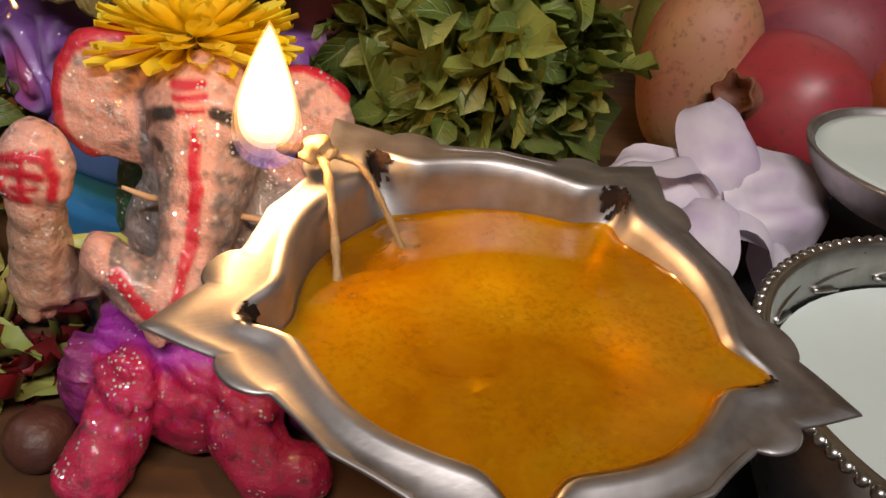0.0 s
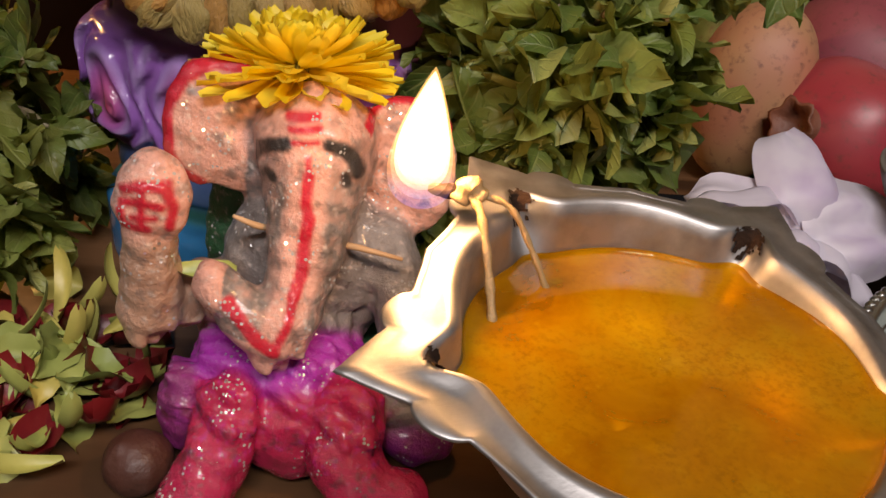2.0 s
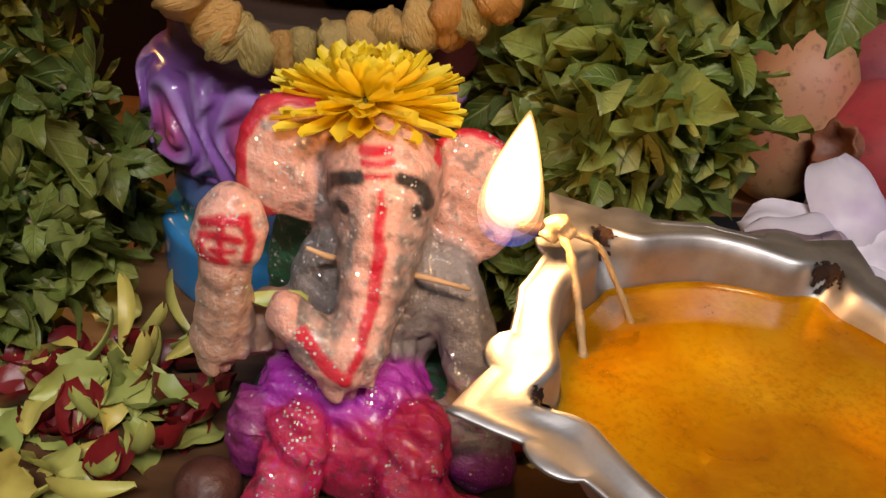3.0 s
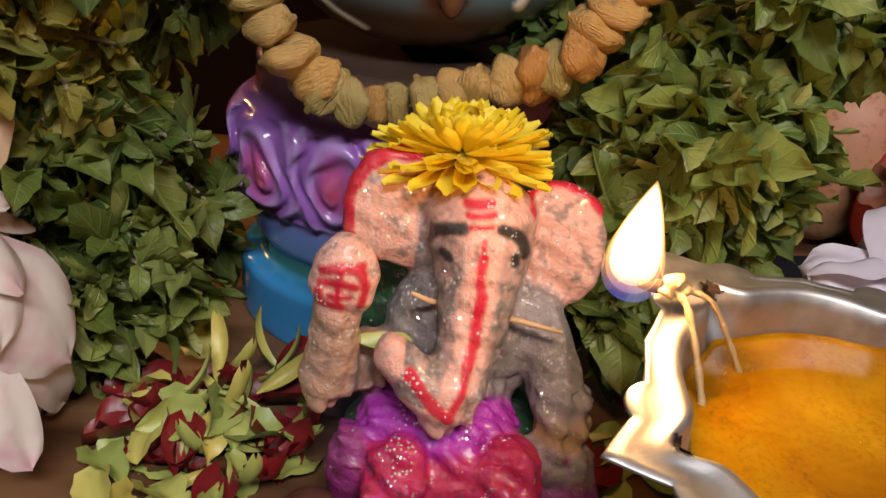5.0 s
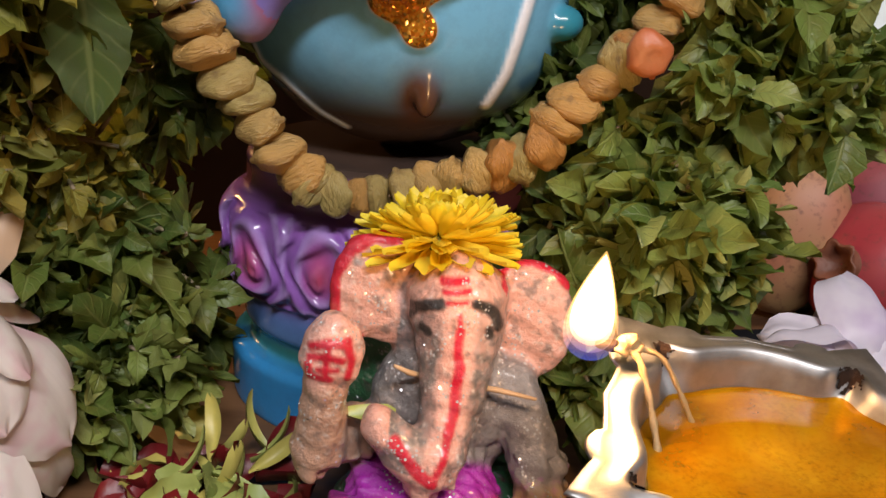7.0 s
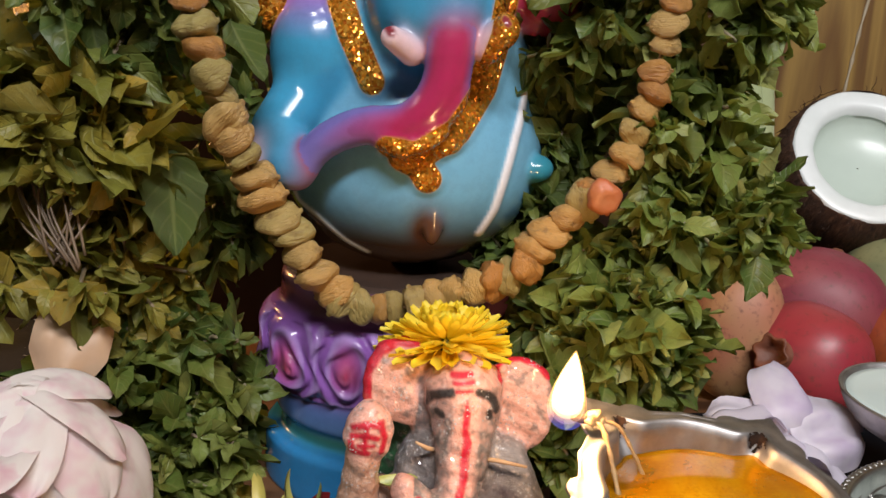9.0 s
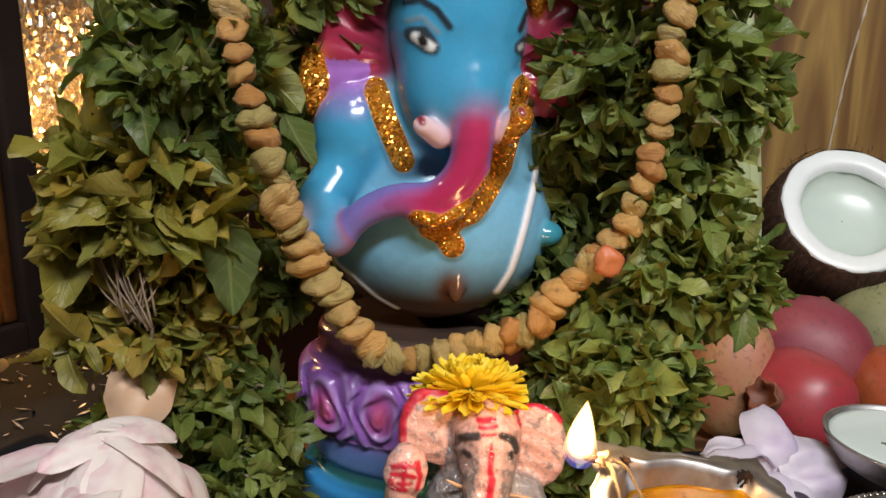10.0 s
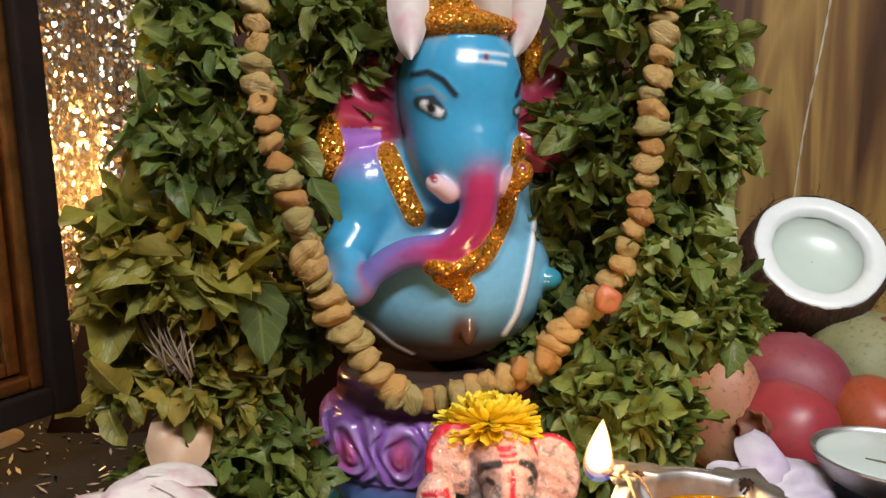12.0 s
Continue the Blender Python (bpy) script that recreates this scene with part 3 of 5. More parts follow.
    waves = [(np.random.randn(3) * f, a) for f, a in ((220, 0.0002), (300, 0.0002), (420, 0.0002), (560, 0.0002), (800, 0.00012), (1100, 0.0001))]

    def lumps(p):
        out = sum(a * np.sin(p @ w.astype(np.float32) + k) for k, (w, a) in enumerate(waves)).astype(np.float32)
        lap = (p[..., 2] > 0.026) & (p[..., 2] < 0.046) & (p[..., 1] < 0.195)
        out[lap] *= 3.0
        return out

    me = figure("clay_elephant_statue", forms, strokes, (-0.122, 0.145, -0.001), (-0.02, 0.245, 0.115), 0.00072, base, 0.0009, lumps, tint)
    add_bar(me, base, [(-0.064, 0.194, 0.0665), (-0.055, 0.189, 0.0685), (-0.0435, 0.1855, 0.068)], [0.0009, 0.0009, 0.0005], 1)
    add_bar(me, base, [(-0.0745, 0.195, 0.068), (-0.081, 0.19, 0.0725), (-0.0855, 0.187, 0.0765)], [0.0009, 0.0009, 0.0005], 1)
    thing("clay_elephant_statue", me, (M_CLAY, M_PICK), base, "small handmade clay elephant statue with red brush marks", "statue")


M_PICK = speckled("toothpick_wood", (0.55, 0.36, 0.2), (0.42, 0.26, 0.14), 600, 0.6)
clay_statue()


# ---- five-wick steel lamp ----
def steel(name, tintc, rough=0.28):
    n = Nodes(name)
    stain = n.ramp(n.noise(60, 5, 0.65), [(0.4, grey(0)), (0.7, grey(1))])
    c = n.mix(stain, tintc, tuple(v * 0.6 for v in tintc))
    scratch = n.noise(30, 3, 0.6, vector=n.node("Mapping", Vector=n.coord.outputs["Object"], Scale=(8, 60, 60)))
    r = n.maths("MULTIPLY_ADD", n.noise(180, 4), 0.25, rough - 0.1)
    return n.done(Base_Color=c, Metallic=1.0, Roughness=r, Normal=n.bump(scratch, 0.08, 0.0003))


M_STEEL = steel("brushed_steel", (0.5, 0.48, 0.47), 0.46)
M_SILVER = steel("aged_silver", (0.5, 0.49, 0.46), 0.3)
M_SOOT = speckled("soot", (0.01, 0.008, 0.007), (0.04, 0.02, 0.012), 900, 0.9, 0.6, Specular_IOR_Level=0.1)


def oil_mat():
    n = Nodes("lamp_oil")
    clouds = n.noise(45, 5, 0.6, distortion=0.5)
    c = n.ramp(clouds, [(0.3, (0.3, 0.095, 0.002)), (0.5, (0.42, 0.18, 0.004)), (0.72, (0.46, 0.26, 0.009))])
    grit = n.ramp(n.noise(800, 5, 0.7), [(0.48, grey(0)), (0.62, grey(1))])
    where = n.ramp(n.noise(55, 4, 0.65), [(0.38, grey(0)), (0.6, grey(1))])
    c = n.mix(n.maths("MULTIPLY", n.maths("MULTIPLY", grit, where), 0.32), c, (0.12, 0.03, 0.002))
    lumps = n.ramp(n.noise(140, 4, 0.6), [(0.62, grey(0)), (0.74, grey(0.7))])
    c = n.mix(lumps, c, (0.5, 0.27, 0.01))
    n.done(Base_Color=c, Roughness=0.04, IOR=1.47, Normal=n.bump(n.noise(30, 2), 0.015, 0.001))
    clear = n.node("BsdfTransparent", Color=(0.95, 0.6, 0.07, 1))
    both = n.node("MixShader", Fac=0.4, i1=n.bsdf.outputs[0], i2=clear)
    n.tree.links.new(both, n.tree.nodes["Material Output"].inputs[0])
    return n.mat


LAMP_C = Vector((-0.001, 0.1147, 0.1022))
LAMP_M = Matrix.Translation(LAMP_C) @ Vector((0, 0, 1)).rotation_difference(Vector((0.09, -0.115, 1)).normalized()).to_matrix().to_4x4() @ pose(0, 0, 0, 0, 0, 197)
OIL_Z = 0.0969


def lamp_outline(a):
    """Outer radius at an angle: five points, each between two rounded ears, joined by arcs."""
    f = abs((math.degrees(a) + 36) % 72 - 36)
    if f < 9.5:
        return 0.0552 - 0.0092 * (f / 9.5) ** 0.9
    if f < 20:
        return 0.0424 + 0.0046 * max(0.0, math.sin(math.pi * (f - 3.5) / 16.5)) ** 0.6
    return 0.0424 - 0.0006 * math.sin((f - 20) * math.pi / 16)


def lamp_lip(a):
    f = (math.degrees(a) + 36) % 72 - 36
    return 0.0345 + 0.0058 * math.exp(-((f / 6.0) ** 2)) + 0.0006 * math.exp(-(((abs(f) - 36) / 12) ** 2))


def lamp_wall(a):
    """Radii and heights of the bowl's sheet at an angle, from the edge to the middle of the floor."""
    ro, ri = lamp_outline(a), lamp_lip(a)
    f = (math.degrees(a) + 36) % 72 - 36
    dip = 0.0016 * math.exp(-((f / 5.0) ** 2))
    return [(ro - 0.0006, -0.0009), (ro, -0.0004), (ro - 0.0004, 0.0001), (max((ro + ri + 0.005) / 2, ri + 0.0046), -0.0003), (ri + 0.0038, -0.0001), (ri + 0.0026, 0.0009 - dip * 0.3), (ri + 0.0012, 0.0012 - dip * 0.7), (ri + 0.0002, 0.0004 - dip),
            (ri - 0.0006, -0.002 - dip), (0.7 * ri + 0.3 * 0.034 - 0.0012, -0.007), (0.0318, -0.0125), (0.0285, -0.019), (0.021, -0.0245), (0.011, -0.027), (0.0005, -0.0275)]


def diya():
    lampthing = thing("oil_lamp", None, (), LAMP_M, "five-pointed stainless steel oil lamp with sooty spouts", "oil lamp")
    steps = 360
    verts, faces = [], []
    for k in range(steps):
        a = 2 * math.pi * k / steps
        rows = lamp_wall(a)
        for r, z in rows:
            verts.append((r * math.cos(a), r * math.sin(a), z))
    n = 15
    for k in range(steps):
        for j in range(n - 1):
            faces.append((k * n + j, (k + 1) % steps * n + j, (k + 1) % steps * n + j + 1, k * n + j + 1))
    body = part("bowl", mesh_from("bowl", verts, faces), M_STEEL, lampthing)
    mod = body.modifiers.new("sheet", "SOLIDIFY")
    mod.thickness, mod.offset = 0.0009, -1.0
    foot = lathe("foot", [(0.008, 0.078), (0.0095, 0.07), (0.007, 0.06), (0.0065, 0.045), (0.01, 0.038), (0.0065, 0.032), (0.007, 0.02), (0.014, 0.01), (0.026, 0.005), (0.027, 0.0), (0.0, 0.0)], 48)
    part("foot", foot, M_STEEL, lampthing, LAMP_M.inverted() @ Matrix.Translation((LAMP_C.x + 0.003, LAMP_C.y - 0.003, 0.0005)))
    # burnt patches in four of the spouts
    for k, big in ((0, 0.8), (1, 1.0), (2, 1.0), (3, 0.35)):
        a0, rng = -math.radians(72) * k, random.Random(k)
        pv, pf, cells = [], [], 18
        for i in range(cells + 1):
            a = a0 + math.radians(10.5 * (i / cells - 0.5)) * big
            rows = [(r - 0.0003, z + 0.0003) for r, z in lamp_wall(a)[5:10]]
            for j in range(cells + 1):
                t = 4 * j / cells
                n0 = min(int(t), 3)
                (r0, z0), (r1, z1) = rows[n0], rows[n0 + 1]
                u = t - n0
                r, z = r0 + (r1 - r0) * u, z0 + (z1 - z0) * u
                r, z = r - rng.uniform(0, 0.0003), z + rng.uniform(0, 0.0003)
                pv.append((r * math.cos(a), r * math.sin(a), z))
        for i in range(cells):
            for j in range(cells):
                d = math.hypot((i / cells - 0.5) * 2, (j / cells - 0.42) * 2.1)
                if d + 0.55 * noise.noise(Vector((i * 0.45, j * 0.45, k * 9.0))) < 0.72:
                    q = i * (cells + 1) + j
                    pf.append((q, q + 1, q + cells + 2, q + cells + 1))
        part("soot_patch", mesh_from("soot_patch", pv, pf), M_SOOT, body, None, "black burnt soot crust")
    # oil, level although the lamp leans
    up = LAMP_M.to_3x3().transposed() @ Vector((0, 0, 1))
    low = (OIL_Z - LAMP_C.z) / up.z
    ov, of, rings, turns = [], [], 12, 180
    for k in range(turns):
        a = 2 * math.pi * k / turns
        slope = -(up.x * math.cos(a) + up.y * math.sin(a)) / up.z
        wall = lamp_wall(a)[6:]
        zs, rs = [z for _, z in wall][::-1], [r for r, _ in wall][::-1]
        r = 0.03
        for _ in range(12):
            r = float(np.interp(low + slope * r, zs, rs))
        for j in range(rings):
            q = r - 0.0001 - (0.0, 0.0003, 0.0007, 0.0014)[rings - 1 - j] if j > rings - 5 else (r - 0.0014) * (j + 0.02) / (rings - 4)
            ov.append((q * math.cos(a), q * math.sin(a), low + slope * q + {rings - 1: 0.0011, rings - 2: 0.0005, rings - 3: 0.00015}.get(j, 0.0)))
    for k in range(turns):
        for j in range(rings - 1):
            of.append((k * rings + j, (k + 1) % turns * rings + j, (k + 1) % turns * rings + j + 1, k * rings + j + 1))
    thing("lamp_oil", mesh_from("lamp_oil", ov, of), (oil_mat(),), LAMP_M, "clear amber oil filling the steel lamp", "oil")


diya()


# ---- cotton wick and its flame ----
def wick_and_flame():
    cotton = speckled("oily_cotton", (0.42, 0.27, 0.12), (0.3, 0.17, 0.06), 900, 0.45, 0.6)
    wick = thing("cotton_wick", None, (), None, "twisted cotton wick soaked in oil, burning at one end", "wick")
    lines = [
        ([(-0.0285, 0.1225, 0.0955), (-0.0298, 0.129, 0.1035), (-0.0315, 0.1355, 0.1105), (-0.0335, 0.1392, 0.1118)], 0.0008),
        ([(-0.0175, 0.134, 0.0955), (-0.0215, 0.1365, 0.1035), (-0.0262, 0.1388, 0.1105), (-0.0328, 0.14, 0.1118)], 0.0006),
        ([(-0.0355, 0.1388, 0.1108), (-0.0336, 0.1398, 0.1138), (-0.0312, 0.1392, 0.1112)], 0.0018),
    ]
    for line, r in lines:
        pts = glide(line, 6)
        part("strand", mesh_from("strand", *tube(pts, [r * (1 + 0.18 * math.sin(k * 1.9)) for k in range(len(pts))], 8)), cotton, wick)
    pts = glide([(-0.0335, 0.14, 0.1125), (-0.037, 0.1402, 0.112), (-0.0408, 0.1402, 0.1124)], 5)
    part("burnt_tip", mesh_from("burnt_tip", *tube(pts, [0.0017, 0.0018, 0.0016, 0.0018, 0.0015, 0.0015, 0.0014, 0.0012, 0.0012, 0.001, 0.0006], 8)), M_SOOT, wick, None, "charred black wick end")
    def glowing(name, stops, power):
        n = Nodes(name)
        z = n.node("SeparateXYZ", 2, Vector=n.coord.outputs["Generated"])
        glow = n.node("Emission", Color=n.ramp(z, stops), Strength=power)
        out = n.node("AddShader", i0=glow, i1=n.node("BsdfTransparent"))
        n.tree.links.new(out, n.tree.nodes["Material Output"].inputs[0])
        return n.mat

    core_mat = glowing("flame_core", [(0.0, (0.2, 0.1, 0.05)), (0.16, (0.9, 0.55, 0.3)), (0.4, (1.0, 0.85, 0.55)), (1.0, (1.0, 0.8, 0.45))], 1.1)
    glow_mat = glowing("flame_glow", [(0.0, (0.1, 0.08, 0.2)), (0.2, (0.6, 0.3, 0.12)), (0.45, (1.0, 0.62, 0.22)), (1.0, (1.0, 0.55, 0.16))], 0.55)
    mantle_mat = glowing("flame_mantle", [(0.0, (0.06, 0.1, 0.5)), (0.12, (0.12, 0.08, 0.25)), (0.28, (0.8, 0.36, 0.1)), (1.0, (0.9, 0.42, 0.1))], 0.42)
    prof = [(0.0001, 0.0), (0.003, 0.0005), (0.0052, 0.0026), (0.006, 0.0058), (0.0056, 0.01), (0.0043, 0.0148), (0.0027, 0.0192), (0.0011, 0.0228), (0.0001, 0.0246)]
    fire = thing("flame", None, (), Matrix.Translation(FLAME + Vector((-0.0015, 0, -0.0015))), "bright yellow flame on a burning wick", "flame")
    for name, mat, s, up in (("mantle", mantle_mat, 1.0, 0.0), ("outer_core", glow_mat, 0.9, 0.0018), ("core", core_mat, 0.8, 0.0035), ("middle_core", core_mat, 0.7, 0.0045), ("inner_core", core_mat, 0.58, 0.006)):
        me = lathe(name, [(max(p.x, 0.0) * s, p.z * (s + 0.06 if s < 1 else 1) + up) for p in glide([(r, 0, z) for r, z in prof], 4)], 32)
        for v in me.vertices:
            v.co.x += 0.02 * (v.co.z - 0.005) - 0.0004 * math.sin(v.co.z * 160)
        part(name, me, mat, fire)


wick_and_flame()


# ---- yellow flower on the clay figure ----
def petal_mesh(name, length, width, cup, bend, tip=0.7, steps=7, across=4, fold=0.0):
    verts, faces = [], []
    for k in range(steps + 1):
        t = k / steps
        w = width * (math.sin(math.pi * min(t * tip + 0.04, 1.0)) ** 0.75 + 0.02) * (1 if t < 0.999 else 0.4)
        for j in range(across + 1):
            u = 2 * j / across - 1
            y = length * (math.sin(bend * t) / bend if bend else t)
            z = length * ((1 - math.cos(bend * t)) / bend if bend else 0) + cup * width * u * u + fold * width * (abs(u) - 0.5)
            verts.append((w * u / 2, y, z))
    for k in range(steps):
        for j in range(across):
            a = k * (across + 1) + j
            faces.append((a, a + 1, a + across + 2, a + across + 1))
    return mesh_from(name, verts, faces)


def chrysanthemum():
    n = Nodes("yellow_petal")
    rnd = n.node("ObjectInfo", 5)
    c = n.mix(rnd, (0.94, 0.7, 0.02), (0.96, 0.82, 0.09))
    streak = n.noise(300, 3, vector=n.node("Mapping", Vector=n.coord.outputs["Object"], Scale=(6, 0.6, 1)))
    c = n.mix(n.maths("MULTIPLY", streak, 0.3), c, (0.92, 0.6, 0.01))
    mat = n.done(Base_Color=c, Roughness=0.5, Normal=n.bump(streak, 0.2, 0.0004))
    both = n.node("MixShader", Fac=0.38, i1=n.bsdf.outputs[0], i2=n.node("BsdfTranslucent", Color=c))
    n.tree.links.new(both, n.tree.nodes["Material Output"].inputs[0])
    flower = thing("chrysanthemum", None, (), pose(-0.0735, 0.2205, 0.1005, -5, -3, 0) @ Matrix.Diagonal((0.94, 0.94, 0.72, 1)), "yellow chrysanthemum head lying on the clay statue", "flower")
    rng = random.Random(3)
    rings = [(26, 0.026, 0.0066, -10, 0.15), (26, 0.025, 0.0064, 2, 0.2), (26, 0.0235, 0.0062, 13, 0.3), (22, 0.0205, 0.006, 27, 0.45), (20, 0.0175, 0.0056, 38, 0.6), (18, 0.014, 0.005, 49, 0.75), (15, 0.0115, 0.0046, 60, 0.9), (11, 0.009, 0.004, 72, 1.0)]
    for k, (count, length, width, lift, bend) in enumerate(rings):
        meshes = [petal_mesh("petal", length * s, width * w, 0.3, bend * b, 0.62) for s, w, b in ((1, 1, 1), (0.93, 1.1, 0.6), (1.05, 0.9, 1.3))]
        for j in range(count):
            a = 360 * (j + 0.5 * (k % 2)) / count + rng.uniform(-5, 5)
            m = pose(0, 0, 0.002 + 0.0012 * k, 0, 0, a) @ pose(0, 0.0015 + 0.0003 * (8 - k), 0, lift + rng.uniform(-7, 7), rng.uniform(-14, 14), 0)
            part("petal", meshes[rng.randrange(3)], mat, flower, m)
    part("calyx", lathe("calyx", [(0.0, -0.003), (0.006, -0.002), (0.009, 0.002), (0.004, 0.006), (0.0, 0.007)], 20), speckled("calyx_green", (0.1, 0.14, 0.03), (0.3, 0.2, 0.03), 300), flower)


chrysanthemum()


# ---- garland of dried pods ----
def pod_mesh(name, seed):
    rng = random.Random(seed)
    verts, faces = [], []
    rows, sides = 16, 20
    ph, bend = rng.uniform(0, 6), rng.uniform(-0.0012, 0.0012)
    for k in range(rows + 1):
        t = k / rows
        r = 0.0062 * (math.sin(math.pi * (0.03 + 0.93 * t)) ** 0.75) + 0.0005
        if t > 0.9 or t < 0.04:
            r *= 0.42
        for s in range(sides):
            a = 2 * math.pi * s / sides
            rr = r * (1 + 0.19 * math.cos(3 * a + ph) + 0.06 * math.cos(9 * a + 2 * t + ph) + 0.06 * math.sin(9 * t + 2 * a + ph))
            rr *= 1 + 0.22 * noise.noise(Vector((t * 3.5, math.cos(a) * 1.3, math.sin(a) * 1.3 + seed * 7)))
            verts.append(((t - 0.5) * 0.0205, rr * math.cos(a) + bend * math.sin(math.pi * t), rr * math.sin(a)))
    for k in range(rows):
        for s in range(sides):
            a, b = k * sides + s, k * sides + (s + 1) % sides
            faces.append((a, b, b + sides, a + sides))
    faces.append(tuple(range(sides))[::-1])
    faces.append(tuple(rows * sides + s for s in range(sides)))
    return mesh_from(name, verts, faces)


GARLAND = [
    (-0.185, 0.25, 0.32), (-0.186, 0.245, 0.289), (-0.182, 0.238, 0.26), (-0.178, 0.232, 0.236), (-0.168, 0.228, 0.213), (-0.163, 0.232, 0.19), (-0.151, 0.246, 0.156),
    (-0.131, 0.25, 0.123), (-0.118, 0.252, 0.109), (-0.103, 0.254, 0.104), (-0.088, 0.255, 0.105), (-0.072, 0.255, 0.111), (-0.056, 0.254, 0.117), (-0.042, 0.251, 0.124),
    (-0.028, 0.247, 0.146), (-0.006, 0.243, 0.172), (0.003, 0.242, 0.2), (0.007, 0.242, 0.235), (0.009, 0.242, 0.262), (0.012, 0.243, 0.285), (0.016, 0.248, 0.32),
]


def garland():
    n = Nodes("dried_pod")
    rnd = n.node("ObjectInfo", 5)
    c = n.ramp(rnd, [(0.0, (0.46, 0.2, 0.045)), (0.35, (0.56, 0.31, 0.085)), (0.7, (0.5, 0.33, 0.11)), (1.0, (0.36, 0.31, 0.1))])
    lines = n.noise(120, 4, 0.6, vector=n.node("Mapping", Vector=n.coord.outputs["Object"], Scale=(1.2, 9, 9)))
    c = n.mix(n.maths("MULTIPLY", lines, 0.55), c, (0.16, 0.075, 0.025))
    c = n.mix(n.ramp(n.noise(160, 4), [(0.6, grey(0)), (0.75, grey(0.7))]), c, (0.12, 0.06, 0.02))
    mat = n.done(Base_Color=c, Roughness=0.4, Normal=n.bump(lines, 1.0, 0.0015))
    string = thing("pod_garland", None, (), None, "garland of dried tan seed pods hung round the blue statue", "garland")
    meshes = [pod_mesh("pod", s) for s in range(6)]
    line = glide(GARLAND, 20)
    part("thread", mesh_from("thread", *tube(line[::3], 0.0006, 6)), M_PICK, string)
    rng = random.Random(5)
    gone, step = 0.0, 0.0068
    for a, b in zip(line, line[1:]):
        gone += (b - a).length
        if gone < step:
            continue
        gone, step = 0.0, rng.uniform(0.0066, 0.0096)
        d = (b - a).normalized()
        across = d.cross(Vector((0, -1, 0))).normalized()
        front = across.cross(d)
        m = Matrix((across, d, front)).transposed().to_4x4()
        s = rng.uniform(0.76, 1.08) * (0.86 if b.z > 0.19 else 1.0)
        m = Matrix.Translation(b + Vector((rng.uniform(-0.0015, 0.0015), rng.uniform(-0.0015, 0.001), 0))) @ m @ pose(0, 0, 0, rng.uniform(0, 360), rng.uniform(-20, 20), rng.choice((0, 180)) + rng.uniform(-30, 30))
        part("pod", meshes[rng.randrange(6)], mat, string, m @ Matrix.Diagonal((s, s, s, 1)))

    red = speckled("red_pod", (0.5, 0.1, 0.03), (0.42, 0.16, 0.06), 300, 0.5, 0.5)
    lone = meshes[2].copy()
    lone.materials.clear()
    part("pod", lone, red, string, pose(-0.0125, 0.2355, 0.1615, 10, 70, 20) @ Matrix.Diagonal((0.8, 0.95, 0.95, 1)), "orange-red dried pod")


garland()


# ---- bunches of green herb round the figures ----
def leaf_mat(name, stops):
    n = Nodes(name)
    mixed = n.maths("FRACT", n.maths("ADD", n.node("ObjectInfo", 5), n.node("NewGeometry", 8)))
    c = n.ramp(mixed, stops)
    blotch = n.ramp(n.noise(95, 4, 0.6), [(0.45, grey(0)), (0.7, grey(0.6))])
    c = n.mix(blotch, c, (0.16, 0.13, 0.025))
    veins = n.noise(420, 4, 0.6)
    c = n.mix(n.maths("MULTIPLY", veins, 0.35), c, (0.02, 0.045, 0.01))
    lie = n.node("SeparateColor", 0, Color=n.node("Attribute", sets={"attribute_name": "lie"})).node
    across = n.maths("ABSOLUTE", n.maths("MULTIPLY_ADD", lie.outputs[0], 2.0, -1.0))
    rib = n.ramp(across, [(0.03, grey(1)), (0.11, grey(0))])
    comb = n.maths("FRACT", n.maths("SUBTRACT", n.maths("MULTIPLY", lie.outputs[1], 6.0), n.maths("MULTIPLY", across, 1.5)))
    side = n.ramp(n.maths("ABSOLUTE", n.maths("SUBTRACT", comb, 0.5)), [(0.03, grey(1)), (0.14, grey(0))])
    lines = n.maths("MAXIMUM", rib, n.maths("MULTIPLY", side, 0.5))
    c = n.mix(n.maths("MULTIPLY", lines, 0.4), c, (0.3, 0.32, 0.1))
    relief = n.bump(n.maths("SUBTRACT", veins, lines), 0.5, 0.0009)
    n.done(Base_Color=c, Roughness=0.45, Normal=relief)
    thin = n.node("BsdfTranslucent", Color=n.mix(0.5, c, (0.25, 0.3, 0.03)))
    both = n.node("MixShader", Fac=0.35, i1=n.bsdf.outputs[0], i2=thin)
    n.tree.links.new(both, n.tree.nodes["Material Output"].inputs[0])
    return n.mat


GREEN_STOPS = [(0.0, (0.05, 0.095, 0.02)), (0.3, (0.105, 0.16, 0.03)), (0.6, (0.17, 0.22, 0.045)), (0.8, (0.24, 0.26, 0.055)), (1.0, (0.1, 0.17, 0.04))]
OLD_STOPS = [(0.0, (0.17, 0.18, 0.03)), (0.3, (0.28, 0.25, 0.04)), (0.6, (0.38, 0.3, 0.045)), (0.85, (0.45, 0.31, 0.045)), (1.0, (0.52, 0.33, 0.05))]
M_LEAF = leaf_mat("fresh_leaf", GREEN_STOPS)
M_OLD = leaf_mat("yellowing_leaf", OLD_STOPS)
M_PALE = leaf_mat("pale_leaf", [(0.0, (0.09, 0.15, 0.03)), (0.3, (0.19, 0.26, 0.05)), (0.7, (0.3, 0.36, 0.08)), (1.0, (0.44, 0.45, 0.14))])
M_STEM = speckled("herb_stem", (0.16, 0.17, 0.07), (0.22, 0.14, 0.1), 400, 0.55)


